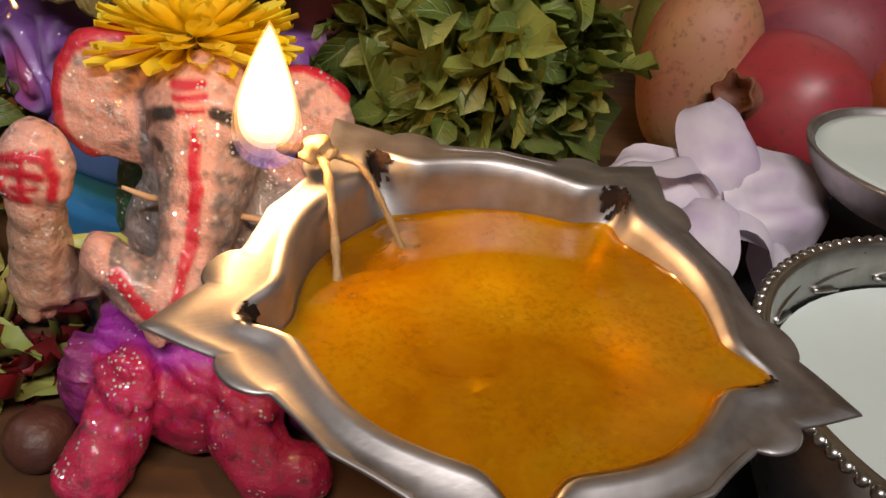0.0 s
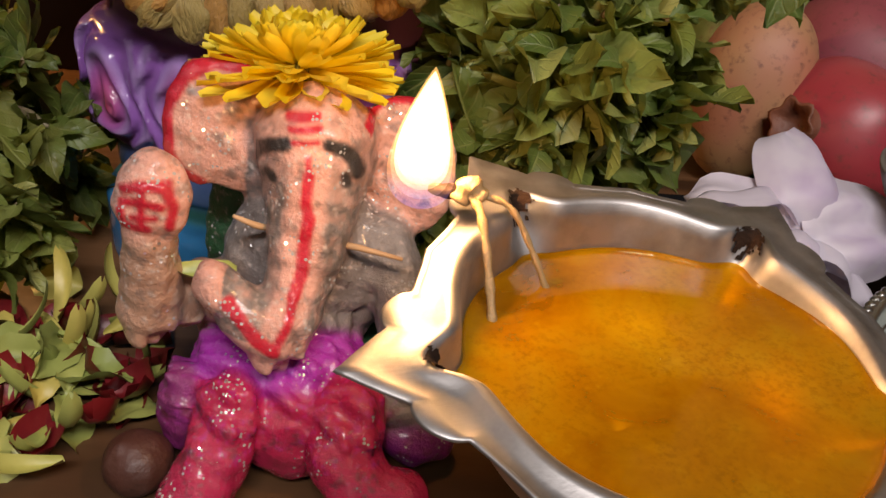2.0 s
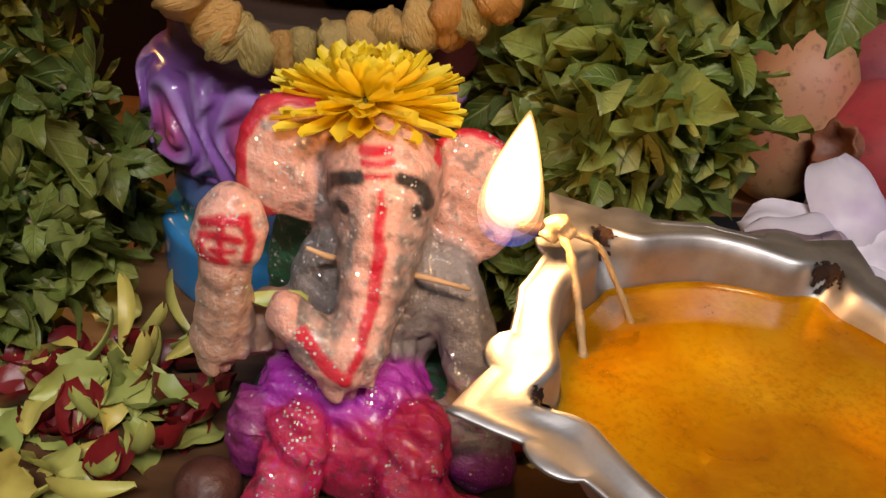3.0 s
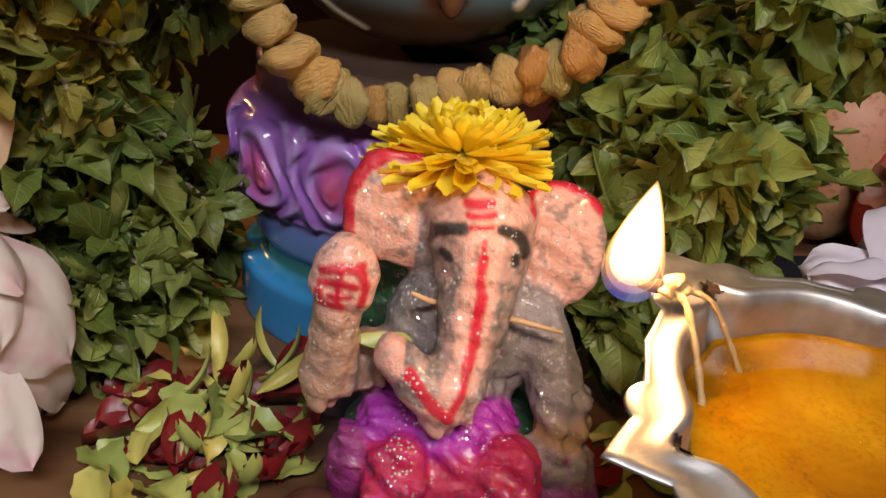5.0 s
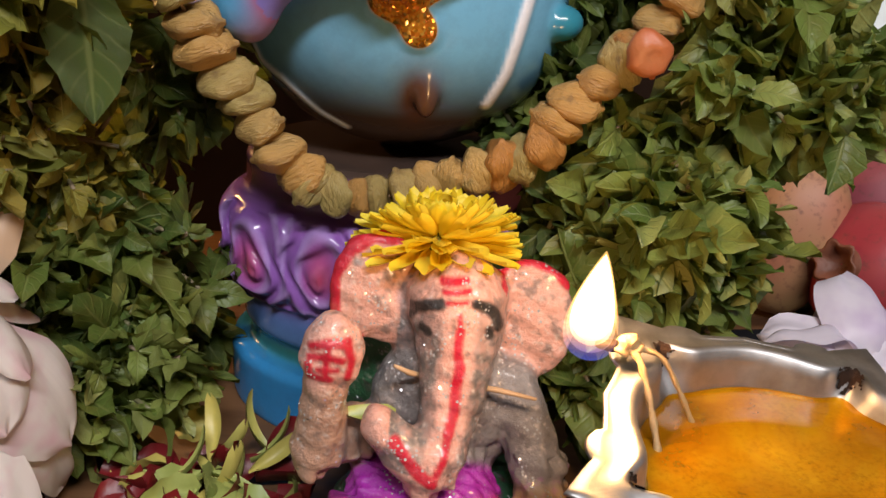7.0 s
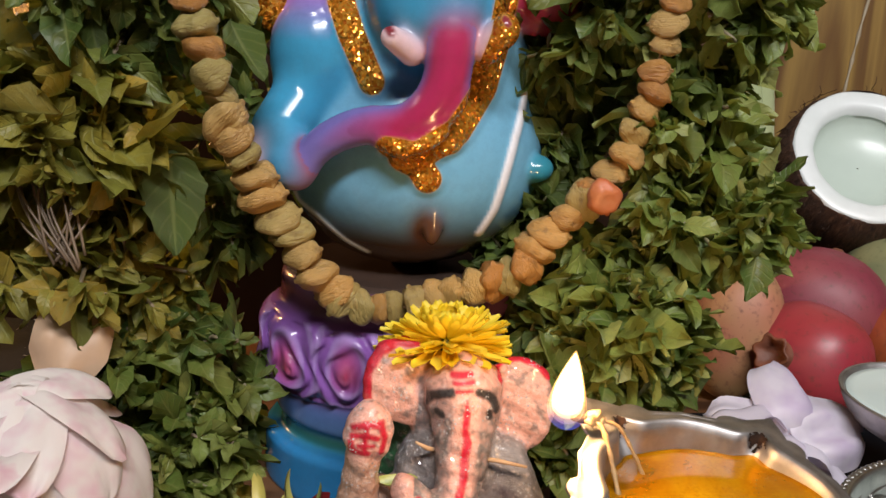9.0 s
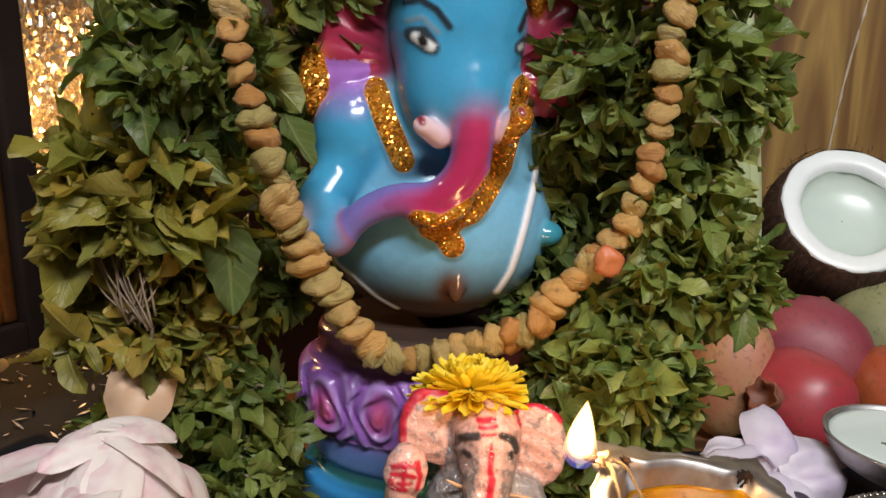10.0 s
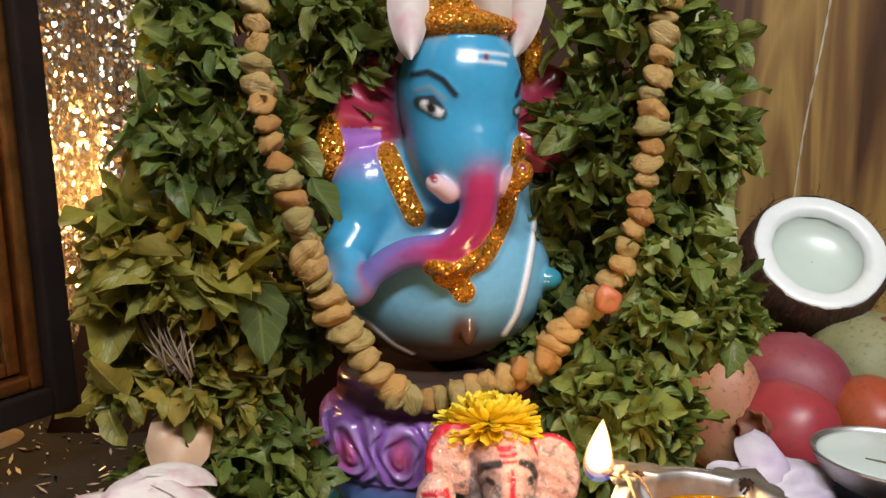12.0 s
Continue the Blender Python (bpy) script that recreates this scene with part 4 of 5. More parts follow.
def leaf_shape(seed, steps=7, across=4):
    """A cupped oval leaf with a midrib and a slightly toothed edge, 1 long, stalk at the origin, tip along y."""
    rng = random.Random(seed)
    curl, twist, cup = rng.uniform(-1.0, 1.5), rng.uniform(-0.9, 0.9), rng.uniform(0.1, 0.6)
    wide, wave, ph = rng.uniform(0.5, 0.74), rng.uniform(0.03, 0.09), rng.uniform(0, 6)
    verts, faces = [], []
    for k in range(steps + 1):
        t = k / steps
        w = wide * math.sin(math.pi * min(0.03 + t**0.75 * 0.965, 1)) ** 0.78 * (1 + (0.06 if k % 2 else -0.05))
        for j in range(across + 1):
            u = 2 * j / across - 1
            x, z = w * u / 2 * (1 - 0.25 * cup * abs(u)), cup * w * (abs(u) ** 1.4) * 0.5 + wave * abs(u) * math.sin(9 * t + ph + 2 * u) - 0.03 * (abs(u) < 0.1)
            a, b = twist * t, curl * t
            x, z = x * math.cos(a) - z * math.sin(a), x * math.sin(a) + z * math.cos(a)
            arc, drop = (math.sin(b) / curl, (1 - math.cos(b)) / curl) if abs(curl) > 0.05 else (t, 0)
            verts.append((x, arc + z * math.sin(b), z * math.cos(b) - drop))
    for k in range(steps):
        for j in range(across):
            a = k * (across + 1) + j
            faces.append((a, a + 1, a + across + 2, a + across + 1))
    return verts, faces


def lie_on(me, sizes):
    """Stores where each vertex lies on its leaf: across and along."""
    att = me.color_attributes.new("lie", "FLOAT_COLOR", "POINT")
    flat = [c for steps, across in sizes for k in range(steps + 1) for j in range(across + 1) for c in (j / across, k / steps, 0.0, 1.0)]
    att.data.foreach_set("color", flat)


LEAVES = [leaf_shape(s, 9, 6) for s in range(8)]
LEAVES_SMALL = [leaf_shape(s, 6, 4) for s in range(8)]
LEAF_MESH = {}
for mat_key, leaf_m in (("new", M_LEAF), ("old", M_OLD), ("pale", M_PALE)):
    LEAF_MESH[mat_key] = []
    for v, f in LEAVES:
        me = mesh_from("leaf", v, f)
        lie_on(me, [(9, 6)])
        me.materials.append(leaf_m)
        LEAF_MESH[mat_key].append(me)


def aim(p, d, roll, size):
    """A leaf's pose: stalk at p, tip towards d."""
    d = d.normalized()
    m = d.to_track_quat("Y", "Z").to_matrix().to_4x4()
    return Matrix.Translation(p) @ m @ pose(0, 0, 0, 0, roll, 0) @ Matrix.Diagonal((size, size, size, 1))


def herb_bunch(centre, radii, sprigs, seed, age="new", size=0.0175, label="bunch of fresh green holy basil leaves", most=26):
    rng = random.Random(seed)
    c, r = Vector(centre), Vector(radii)
    bunch = thing("herb_bunch", None, (), Matrix.Translation(c), label, "herb bunch", "herb bunches round the statue")
    sv, sf = [], []
    lv, lf = [], []
    picked = 0
    for k in range(int(sprigs * 1.45)):
        d = Vector((rng.gauss(0, 1), -abs(rng.gauss(0.55, 0.8)), rng.gauss(0.1, 1))).normalized()
        tip = Vector((d.x * r.x, d.y * r.y, d.z * r.z)) * rng.uniform(0.72, 1.06)
        root = tip * 0.25 + Vector((rng.uniform(-0.01, 0.01), 0.008, -0.012))
        out = (d + Vector((rng.gauss(0, 0.4), rng.gauss(-0.15, 0.3), rng.gauss(0.05, 0.4)))).normalized()
        v, f = tube(glide([root, (root + tip) / 2 + Vector((rng.uniform(-0.006, 0.006), 0, rng.uniform(-0.004, 0.008))), tip], 3), [0.0013, 0.0012, 0.0012, 0.0011, 0.001, 0.0009, 0.0008], 5)
        sf += [tuple(q + len(sv) for q in face) for face in f]
        sv += v
        side = out.orthogonal().normalized()
        for level in range(4):
            at = tip + (root - tip) * (0.16 * level)
            for j in range(3 if level == 0 else 2):
                turn = Matrix.Rotation(2 * math.pi * j / (3 if level == 0 else 2) + level * 1.57 + rng.uniform(-0.5, 0.5), 3, out)
                spread = rng.uniform(0.5, 0.9) + 0.22 * level
                way = out * math.cos(spread) + (turn @ side) * math.sin(spread) + Vector((0, 0, -0.22))
                s = size * rng.choice((0.5, 0.7, 0.9, 1.0, 1.2, 1.6)) * rng.uniform(0.9, 1.1) * (0.72 if level == 0 else 1.0)
                m = aim(at, way, rng.uniform(-75, 75), s)
                if s > size * 0.85 and d.y < -0.15 and level < 3 and picked < most:
                    picked += 1
                    part("leaf", LEAF_MESH[age][rng.randrange(8)], None, bunch, m)
                else:
                    v, f = LEAVES_SMALL[rng.randrange(8)]
                    lf += [tuple(q + len(lv) for q in face) for face in f]
                    lv += [m @ Vector(q) for q in v]
    tagged(part("stem", mesh_from("stem", sv, sf), M_STEM, bunch), kind="stuff")
    crown = mesh_from("foliage", lv, lf)
    lie_on(crown, [(6, 4)] * (len(lv) // 35))
    rest = part("foliage", crown, {"old": M_OLD, "new": M_LEAF, "pale": M_PALE}[age], bunch)
    tagged(rest, kind="stuff")
    return bunch


herb_bunch((-0.203, 0.285, 0.3), (0.038, 0.045, 0.045), 34, 11)
herb_bunch((-0.152, 0.295, 0.3), (0.04, 0.035, 0.035), 22, 12)
herb_bunch((-0.21, 0.272, 0.235), (0.04, 0.05, 0.04), 32, 13)
herb_bunch((-0.228, 0.265, 0.178), (0.04, 0.05, 0.035), 30, 14, "old", 0.024, "bunch of large yellowing basil leaves with bare stems")
herb_bunch((-0.23, 0.27, 0.118), (0.047, 0.045, 0.035), 36, 15, "old", 0.0165, "bunch of wilted yellow-green basil sprigs")
herb_bunch((-0.207, 0.272, 0.068), (0.05, 0.045, 0.04), 38, 16)
herb_bunch((-0.19, 0.254, 0.038), (0.034, 0.04, 0.03), 26, 17, "pale")
herb_bunch((-0.175, 0.3, 0.16), (0.03, 0.03, 0.06), 22, 18)
herb_bunch((0.012, 0.285, 0.3), (0.05, 0.04, 0.042), 34, 21, "pale")
herb_bunch((-0.012, 0.29, 0.24), (0.035, 0.035, 0.04), 22, 22)
herb_bunch((0.034, 0.272, 0.245), (0.034, 0.035, 0.04), 24, 23, "pale")
herb_bunch((0.026, 0.275, 0.185), (0.035, 0.035, 0.035), 22, 24, "pale")
herb_bunch((0.04, 0.268, 0.148), (0.038, 0.04, 0.025), 36, 25, "pale", 0.0165)
herb_bunch((0.006, 0.26, 0.105), (0.034, 0.04, 0.034), 32, 26, "pale", 0.0195, "bunch of dull green basil leaves beside the lamp")
herb_bunch((-0.004, 0.25, 0.06), (0.034, 0.035, 0.04), 32, 27)
herb_bunch((-0.03, 0.268, 0.086), (0.022, 0.024, 0.022), 16, 28, "new", 0.017)

herb_bunch((-0.018, 0.315, 0.195), (0.03, 0.03, 0.055), 26, 31)
herb_bunch((-0.165, 0.32, 0.25), (0.03, 0.03, 0.04), 20, 32)
herb_bunch((-0.178, 0.3, 0.055), (0.026, 0.02, 0.05), 16, 34)
herb_bunch((-0.02, 0.3, 0.12), (0.03, 0.03, 0.035), 20, 33)


def single_leaf(p, d, roll, size, age="new", label="single broad oval basil leaf"):
    ob = thing("leaf", LEAF_MESH[age][3], (), aim(Vector(p), Vector(d), roll, size), label, "leaf")
    return ob


single_leaf((-0.1865, 0.246, 0.1705), (0.03, -0.08, -1), 0, 0.042, "new", "large dull green oval leaf hanging among the herbs")
single_leaf((-0.215, 0.214, 0.188), (-1.0, -0.05, -0.05), 60, 0.03, "old", "large yellowing leaf among the herbs")
single_leaf((0.004, 0.222, 0.114), (0.15, -0.05, -1), 10, 0.032, "pale", "broad green leaf hanging over the lamp side")
single_leaf((-0.159, 0.232, 0.222), (0.5, -0.3, -1), 15, 0.026)
single_leaf((-0.01, 0.243, 0.255), (-0.8, -0.3, -0.4), 0, 0.026)


def bare_stems():
    pale = speckled("pale_root", (0.2, 0.14, 0.09), (0.12, 0.08, 0.05), 300, 0.5)
    tuft = thing("stem_tuft", None, (), None, "tuft of bare pale herb stems tied in the bunch", "stems", "herb bunches round the statue")
    rng = random.Random(6)
    for k in range(16):
        x = -0.25 + 0.0026 * k + rng.uniform(-0.003, 0.003)
        end = Vector((-0.222 + rng.uniform(-0.006, 0.008), 0.222 + rng.uniform(-0.004, 0.004), 0.13 + rng.uniform(-0.004, 0.005)))
        top = Vector((x, 0.242, 0.166 + rng.uniform(-0.012, 0.014)))
        mid = (top + end) / 2 + Vector(((x + 0.225) * 0.2 + rng.uniform(-0.002, 0.002), -0.005, rng.uniform(-0.003, 0.003)))
        part("stem", mesh_from("stem", *tube(glide([top, mid, end], 5), [0.00032 + 0.00003 * j for j in range(11)], 6)), pale, tuft)


bare_stems()

# ---- fruit, coconut ----
def fruit_mat(name, a, b, spots=(0.12, 0.04, 0.03), rough=0.3):
    n = Nodes(name)
    c = n.mix(n.ramp(n.noise(20, 3, 0.5), [(0.3, grey(0)), (0.75, grey(1))]), a, b)
    c = n.mix(n.ramp(n.noise(240, 4, 0.6), [(0.54, grey(0)), (0.72, grey(0.65))]), c, spots)
    return n.done(Base_Color=c, Roughness=n.maths("MULTIPLY_ADD", n.noise(60, 3), 0.2, rough + 0.02), Normal=n.bump(n.noise(70, 4, 0.5), 0.16, 0.0016))


def fruit(name, at, r, axis, mat, label, calyx=False, tall=1.0):
    d = Vector(axis).normalized()
    ob = thing(name, None, (), Matrix.Translation(at) @ d.to_track_quat("Z", "Y").to_matrix().to_4x4(), label, name, "fruit beside the statue")
    prof = [(0.001, -0.98), (0.25, -0.96), (0.55, -0.84), (0.82, -0.55), (0.98, -0.15), (1.0, 0.15), (0.93, 0.45), (0.75, 0.7), (0.5, 0.87), (0.22, 0.96), (0.001, 0.97)]
    prof = [(max(p.x, 0) * r, p.z * r * tall) for p in glide([(q, 0, z) for q, z in prof], 3)]
    part("skin", lathe("skin", prof, 40, lambda a, q, z: 0.025 * q * math.cos(5 * a + at[0] * 90) + 0.015 * q * math.cos(2 * a)), mat, ob)
    if calyx:
        k = r * 0.3
        rim = [(k * 0.9, 0.93 * r), (k * 0.72, 1.02 * r), (k * 0.8, 1.12 * r), (k * 1.0, 1.2 * r), (k * 0.85, 1.2 * r), (k * 0.55, 1.08 * r), (k * 0.3, 1.0 * r), (0.0005, 0.99 * r)]
        part("calyx", lathe("calyx", rim, 30, lambda a, q, z: (0.16 * q * math.cos(6 * a) if z > 1.1 * r else 0)), M_CALYX, ob, None, "dry brown open calyx")
    else:
        top = 0.965 * r * tall
        part("stalk_end", lathe("stalk_end", [(0.12 * r, top - 0.002), (0.1 * r, top + 0.0005), (0.06 * r, top + 0.002), (0.0004, top + 0.0022)], 16), M_CALYX, ob, None, "small dry brown stalk end")
    return ob


M_CALYX = speckled("dry_calyx", (0.22, 0.07, 0.035), (0.12, 0.04, 0.02), 500, 0.6, 0.5)
M_POM = fruit_mat("pomegranate_red", (0.29, 0.018, 0.032), (0.34, 0.05, 0.05))
M_PLUM = fruit_mat("purple_red_skin", (0.2, 0.024, 0.045), (0.27, 0.06, 0.065), rough=0.42)
M_PEACH = fruit_mat("peach_skin", (0.42, 0.15, 0.09), (0.36, 0.22, 0.09), rough=0.45)
M_ORANGE = fruit_mat("orange_red_skin", (0.36, 0.05, 0.022), (0.33, 0.09, 0.025))
M_GUAVA = fruit_mat("mottled_green_skin", (0.2, 0.21, 0.1), (0.3, 0.28, 0.14), (0.1, 0.09, 0.05), 0.5)
fruit("pomegranate", (0.163, 0.368, 0.0365), 0.0365, (-1, -0.55, 0.35), M_POM, "shiny red pomegranate with an open calyx", True)
fruit("pomegranate", (0.197, 0.432, 0.046), 0.0455, (0.3, 0.2, 1), M_PLUM, "dull purple-red pomegranate at the back of the heap")
fruit("mango", (0.124, 0.392, 0.046), 0.0275, (0.12, 0.1, 1), M_PEACH, "pinkish orange ripe mango standing beside the herbs", False, 1.65)
fruit("pomegranate", (0.24, 0.392, 0.034), 0.034, (0.5, -0.3, 0.7), M_ORANGE, "orange-red pomegranate in the heap")
fruit("custard_apple", (0.285, 0.468, 0.05), 0.049, (0.1, -0.3, 1), M_GUAVA, "mottled grey-green custard apple beside the coconut")
fruit("guava", (0.15, 0.47, 0.038), 0.038, (0, -0.2, 1), fruit_mat("guava_green", (0.16, 0.22, 0.05), (0.22, 0.24, 0.07)), "green guava behind the mango", False, 1.25)


def coconut():
    axis = Vector((-0.12, -0.78, 0.62)).normalized()
    c = Vector((0.248, 0.49, 0.147))
    ob = thing("coconut_half", None, (), Matrix.Translation(c) @ axis.to_track_quat("Z", "Y").to_matrix().to_4x4(), "halved coconut with white flesh and hairy brown husk", "coconut")
    r = 0.0545
    n = Nodes("coconut_husk")
    hair = n.noise(60, 6, 0.7, vector=n.node("Mapping", Vector=n.coord.outputs["Object"], Scale=(6, 6, 1)))
    c1 = n.ramp(hair, [(0.3, (0.02, 0.009, 0.005)), (0.55, (0.09, 0.04, 0.02)), (0.8, (0.2, 0.1, 0.05))])
    husk = n.done(Base_Color=c1, Roughness=0.85, Normal=n.bump(hair, 1.0, 0.003))
    outer = [(r * 0.99, 0.0015), (r * 1.03, -0.002), (r * 1.1, -0.02), (r * 1.1, -0.045), (r * 0.98, -0.075), (r * 0.7, -0.105), (r * 0.35, -0.12), (0.0005, -0.124)]
    shell = part("husk", lathe("husk", [(p.x, p.z) for p in glide([(q, 0, z) for q, z in outer], 4)], 64, lambda a, q, z: 0.012 * q * math.sin(9 * a + 40 * z) + 0.008 * q * math.sin(23 * a)), husk, ob, None, "fibrous dark brown husk")
    flesh = speckled("coconut_flesh", (0.8, 0.82, 0.8), (0.72, 0.76, 0.73), 120, 0.35, 0.1)
    ring = [(r * 1.0, -0.003), (r * 0.99, 0.0012), (r * 0.96, 0.002), (r * 0.8, 0.0015), (r * 0.73, 0.0), (r * 0.69, -0.006)]
    part("flesh", lathe("flesh", ring, 64, lambda a, q, z: 0.012 * q * math.sin(3 * a + 1) + 0.006 * q * math.sin(11 * a)), flesh, ob, None, "thick white flesh ring")
    inner = [(r * 0.7, -0.005), (r * 0.68, -0.009), (r * 0.6, -0.014), (r * 0.42, -0.018), (r * 0.2, -0.0195), (0.0005, -0.02)]
    part("hollow", lathe("hollow", inner, 64), speckled("coconut_inside", (0.56, 0.63, 0.55), (0.5, 0.58, 0.51), 50, 0.3, 0.1), ob, None, "smooth grey-white inner hollow")
    rng = random.Random(9)
    sv, sf = [], []
    for _ in range(260):
        a, z = rng.uniform(0, 2 * math.pi), -abs(rng.gauss(0.012, 0.025))
        p = Vector((r * 1.08 * math.cos(a), r * 1.08 * math.sin(a), z))
        q = p + Vector((math.cos(a) * rng.uniform(0.001, 0.006), math.sin(a) * rng.uniform(0.001, 0.006), rng.uniform(-0.014, 0.01)))
        v, f = tube([p, (p + q) / 2 + Vector((0.001, 0, 0.001)), q], 0.00025, 3)
        sf += [tuple(k + len(sv) for k in face) for face in f]
        sv += v
    tagged(part("fibres", mesh_from("fibres", sv, sf), husk, shell), kind="stuff")


coconut()


# ---- silver bowl of milk, small dish of curd ----
def bowls():
    milk = speckled("milk", (0.6, 0.68, 0.64), (0.55, 0.64, 0.6), 30, 0.15, 0.03)
    bowl = thing("milk_bowl", None, (), (0.129, 0.144, 0.0), "engraved silver bowl with beaded rim", "bowl")
    prof = [(0.0005, 0.004), (0.03, 0.004), (0.048, 0.018), (0.057, 0.042), (0.0605, 0.0615), (0.0625, 0.0625), (0.0635, 0.061), (0.061, 0.042), (0.051, 0.014), (0.034, 0.0), (0.0005, 0.0)]
    wall = part("body", lathe("body", [(p.x, p.z) for p in glide([(q, 0, z) for q, z in prof], 3)], 96), M_SILVER, bowl)
    bm = bmesh.new()
    for k in range(110):
        a = 2 * math.pi * k / 110
        bmesh.ops.create_icosphere(bm, subdivisions=2, radius=0.0016, matrix=Matrix.Translation((0.0638 * math.cos(a), 0.0638 * math.sin(a), 0.0618)))
    part("beaded_rim", finish(bm, "beaded_rim"), M_SILVER, wall, None, "row of small silver beads")
    # engraved leaf scrolls inside the wall
    for k in range(16):
        a = 2 * math.pi * k / 16
        pts = [(0.0578 + 0.0012 * s, a + 0.17 * math.sin(s * 2.1), 0.0505 + 0.008 * (s / 3)) for s in (0, 0.6, 1.2, 1.8, 2.4, 3.0)]
        line = [(q * math.cos(b), q * math.sin(b), z) for q, b, z in pts]
        part("scroll", mesh_from("scroll", *tube(glide(line, 3), 0.0007, 6)), M_SILVER, wall)
    thing("milk", lathe("milk", [(0.0005, 0.0), (0.03, 0.0), (0.056, 0.0002), (0.0575, 0.001)], 64), (milk,), (0.129, 0.144, 0.0485), "white milk filling the silver bowl", "milk")
    bm = bmesh.new()
    bmesh.ops.create_icosphere(bm, subdivisions=3, radius=0.0055)
    for v in bm.verts:
        v.co *= 1 + 0.25 * noise.noise(v.co * 400)
        v.co.z *= 0.35
        v.co.y *= 1.5
    thing("dried_fruit", finish(bm, "dried_fruit"), (speckled("raisin", (0.2, 0.13, 0.07), (0.3, 0.2, 0.12), 500),), (0.121, 0.163, 0.0492), "brown raisin floating in the milk", "dried fruit")
    dish = thing("curd_dish", None, (), pose(0.159, 0.247, 0.0, 0, 0, 0), "small steel dish on a stem foot", "dish")
    prof = [(0.0005, 0.052), (0.02, 0.053), (0.034, 0.06), (0.041, 0.0695), (0.0425, 0.0705), (0.0432, 0.069), (0.036, 0.057), (0.02, 0.049), (0.008, 0.044), (0.007, 0.02), (0.012, 0.008), (0.03, 0.002), (0.031, 0.0), (0.0005, 0.0)]
    part("body", lathe("body", [(p.x, p.z) for p in glide([(q, 0, z) for q, z in prof], 3)], 72), M_STEEL, dish)
    curd = thing("curd", lathe("curd", [(0.0005, 0.0006), (0.02, 0.0005), (0.036, 0.0), (0.0395, -0.0004), (0.0402, -0.001)], 48), (milk,), (0.159, 0.247, 0.0695), "white curd filling the small steel dish", "curd")
    thing("straw_bit", mesh_from("straw_bit", *tube(glide([(0.139, 0.243, 0.0702), (0.146, 0.236, 0.0708), (0.152, 0.232, 0.07)], 4), 0.0005, 5)), (M_STEM,), None, "thin dry straw bit lying on the curd", "straw")


bowls()


# ---- back of the altar: dark board, sequin cloth, pale stalk, framed picture, printed cloth ----
def outline_slab(name, outline, y0, y1):
    """A flat board with the given (x, z) outline."""
    n = len(outline)
    verts = [(x, y0, z) for x, z in outline] + [(x, y1, z) for x, z in outline]
    faces = [tuple(range(n)), tuple(range(n, 2 * n))[::-1]] + [(k, k + n, (k + 1) % n + n, (k + 1) % n) for k in range(n)]
    return mesh_from(name, verts, faces, False)


thing("back_board", outline_slab("back_board", [(-0.38, 0.0), (0.06, 0.0), (0.1, 0.6), (-0.2, 0.6), (-0.297, 0.24), (-0.345, 0.1)], 0.47, 0.482), (M_DARK,), None, "dark brown wooden board standing behind the herbs", "board")


def sequin_cloth():
    n = Nodes("sequins")
    normal, cell = facets(n, 330, 1.1)
    c = n.ramp(cell, [(0.0, (0.42, 0.36, 0.27)), (0.5, (0.65, 0.56, 0.42)), (1.0, (0.8, 0.74, 0.62))])
    mat = n.done(Base_Color=c, Metallic=0.95, Roughness=0.17, Normal=normal)
    nx, nz = 60, 30
    verts = [(-0.62 + 0.42 * i / nx, 0.525 + 0.007 * math.sin(i * 0.9) + 0.004 * math.sin(i * 2.3 + j * 0.15), 0.0 + 0.7 * j / nz) for j in range(nz + 1) for i in range(nx + 1)]
    faces = [(j * (nx + 1) + i, j * (nx + 1) + i + 1, (j + 1) * (nx + 1) + i + 1, (j + 1) * (nx + 1) + i) for j in range(nz) for i in range(nx)]
    ob = thing("sequin_cloth", mesh_from("sequin_cloth", verts, faces), (mat,), None, "hanging cloth covered with silver and gold sequins", "cloth")
    m = ob.modifiers.new("weight", "SOLIDIFY")
    m.thickness = 0.0015


sequin_cloth()

stalk = thing("plant_stalk", None, (), None, "pale green plant stalk leaning behind the herbs", "stalk")
pale = speckled("pale_stalk", (0.42, 0.45, 0.24), (0.34, 0.4, 0.2), 120, 0.45, 0.3)
part("stem", mesh_from("stem", *tube(glide([(0.14, 0.4, 0.0), (0.126, 0.402, 0.15), (0.108, 0.41, 0.27), (0.082, 0.425, 0.42)], 8), 0.0088, 14)), pale, stalk)
part("sheath", mesh_from("sheath", *tube(glide([(0.133, 0.394, 0.02), (0.12, 0.395, 0.15), (0.102, 0.402, 0.26)], 8), [0.006] * 8 + [0.0055] * 4 + [0.005, 0.0045, 0.004, 0.003, 0.002], 10)), pale, stalk)


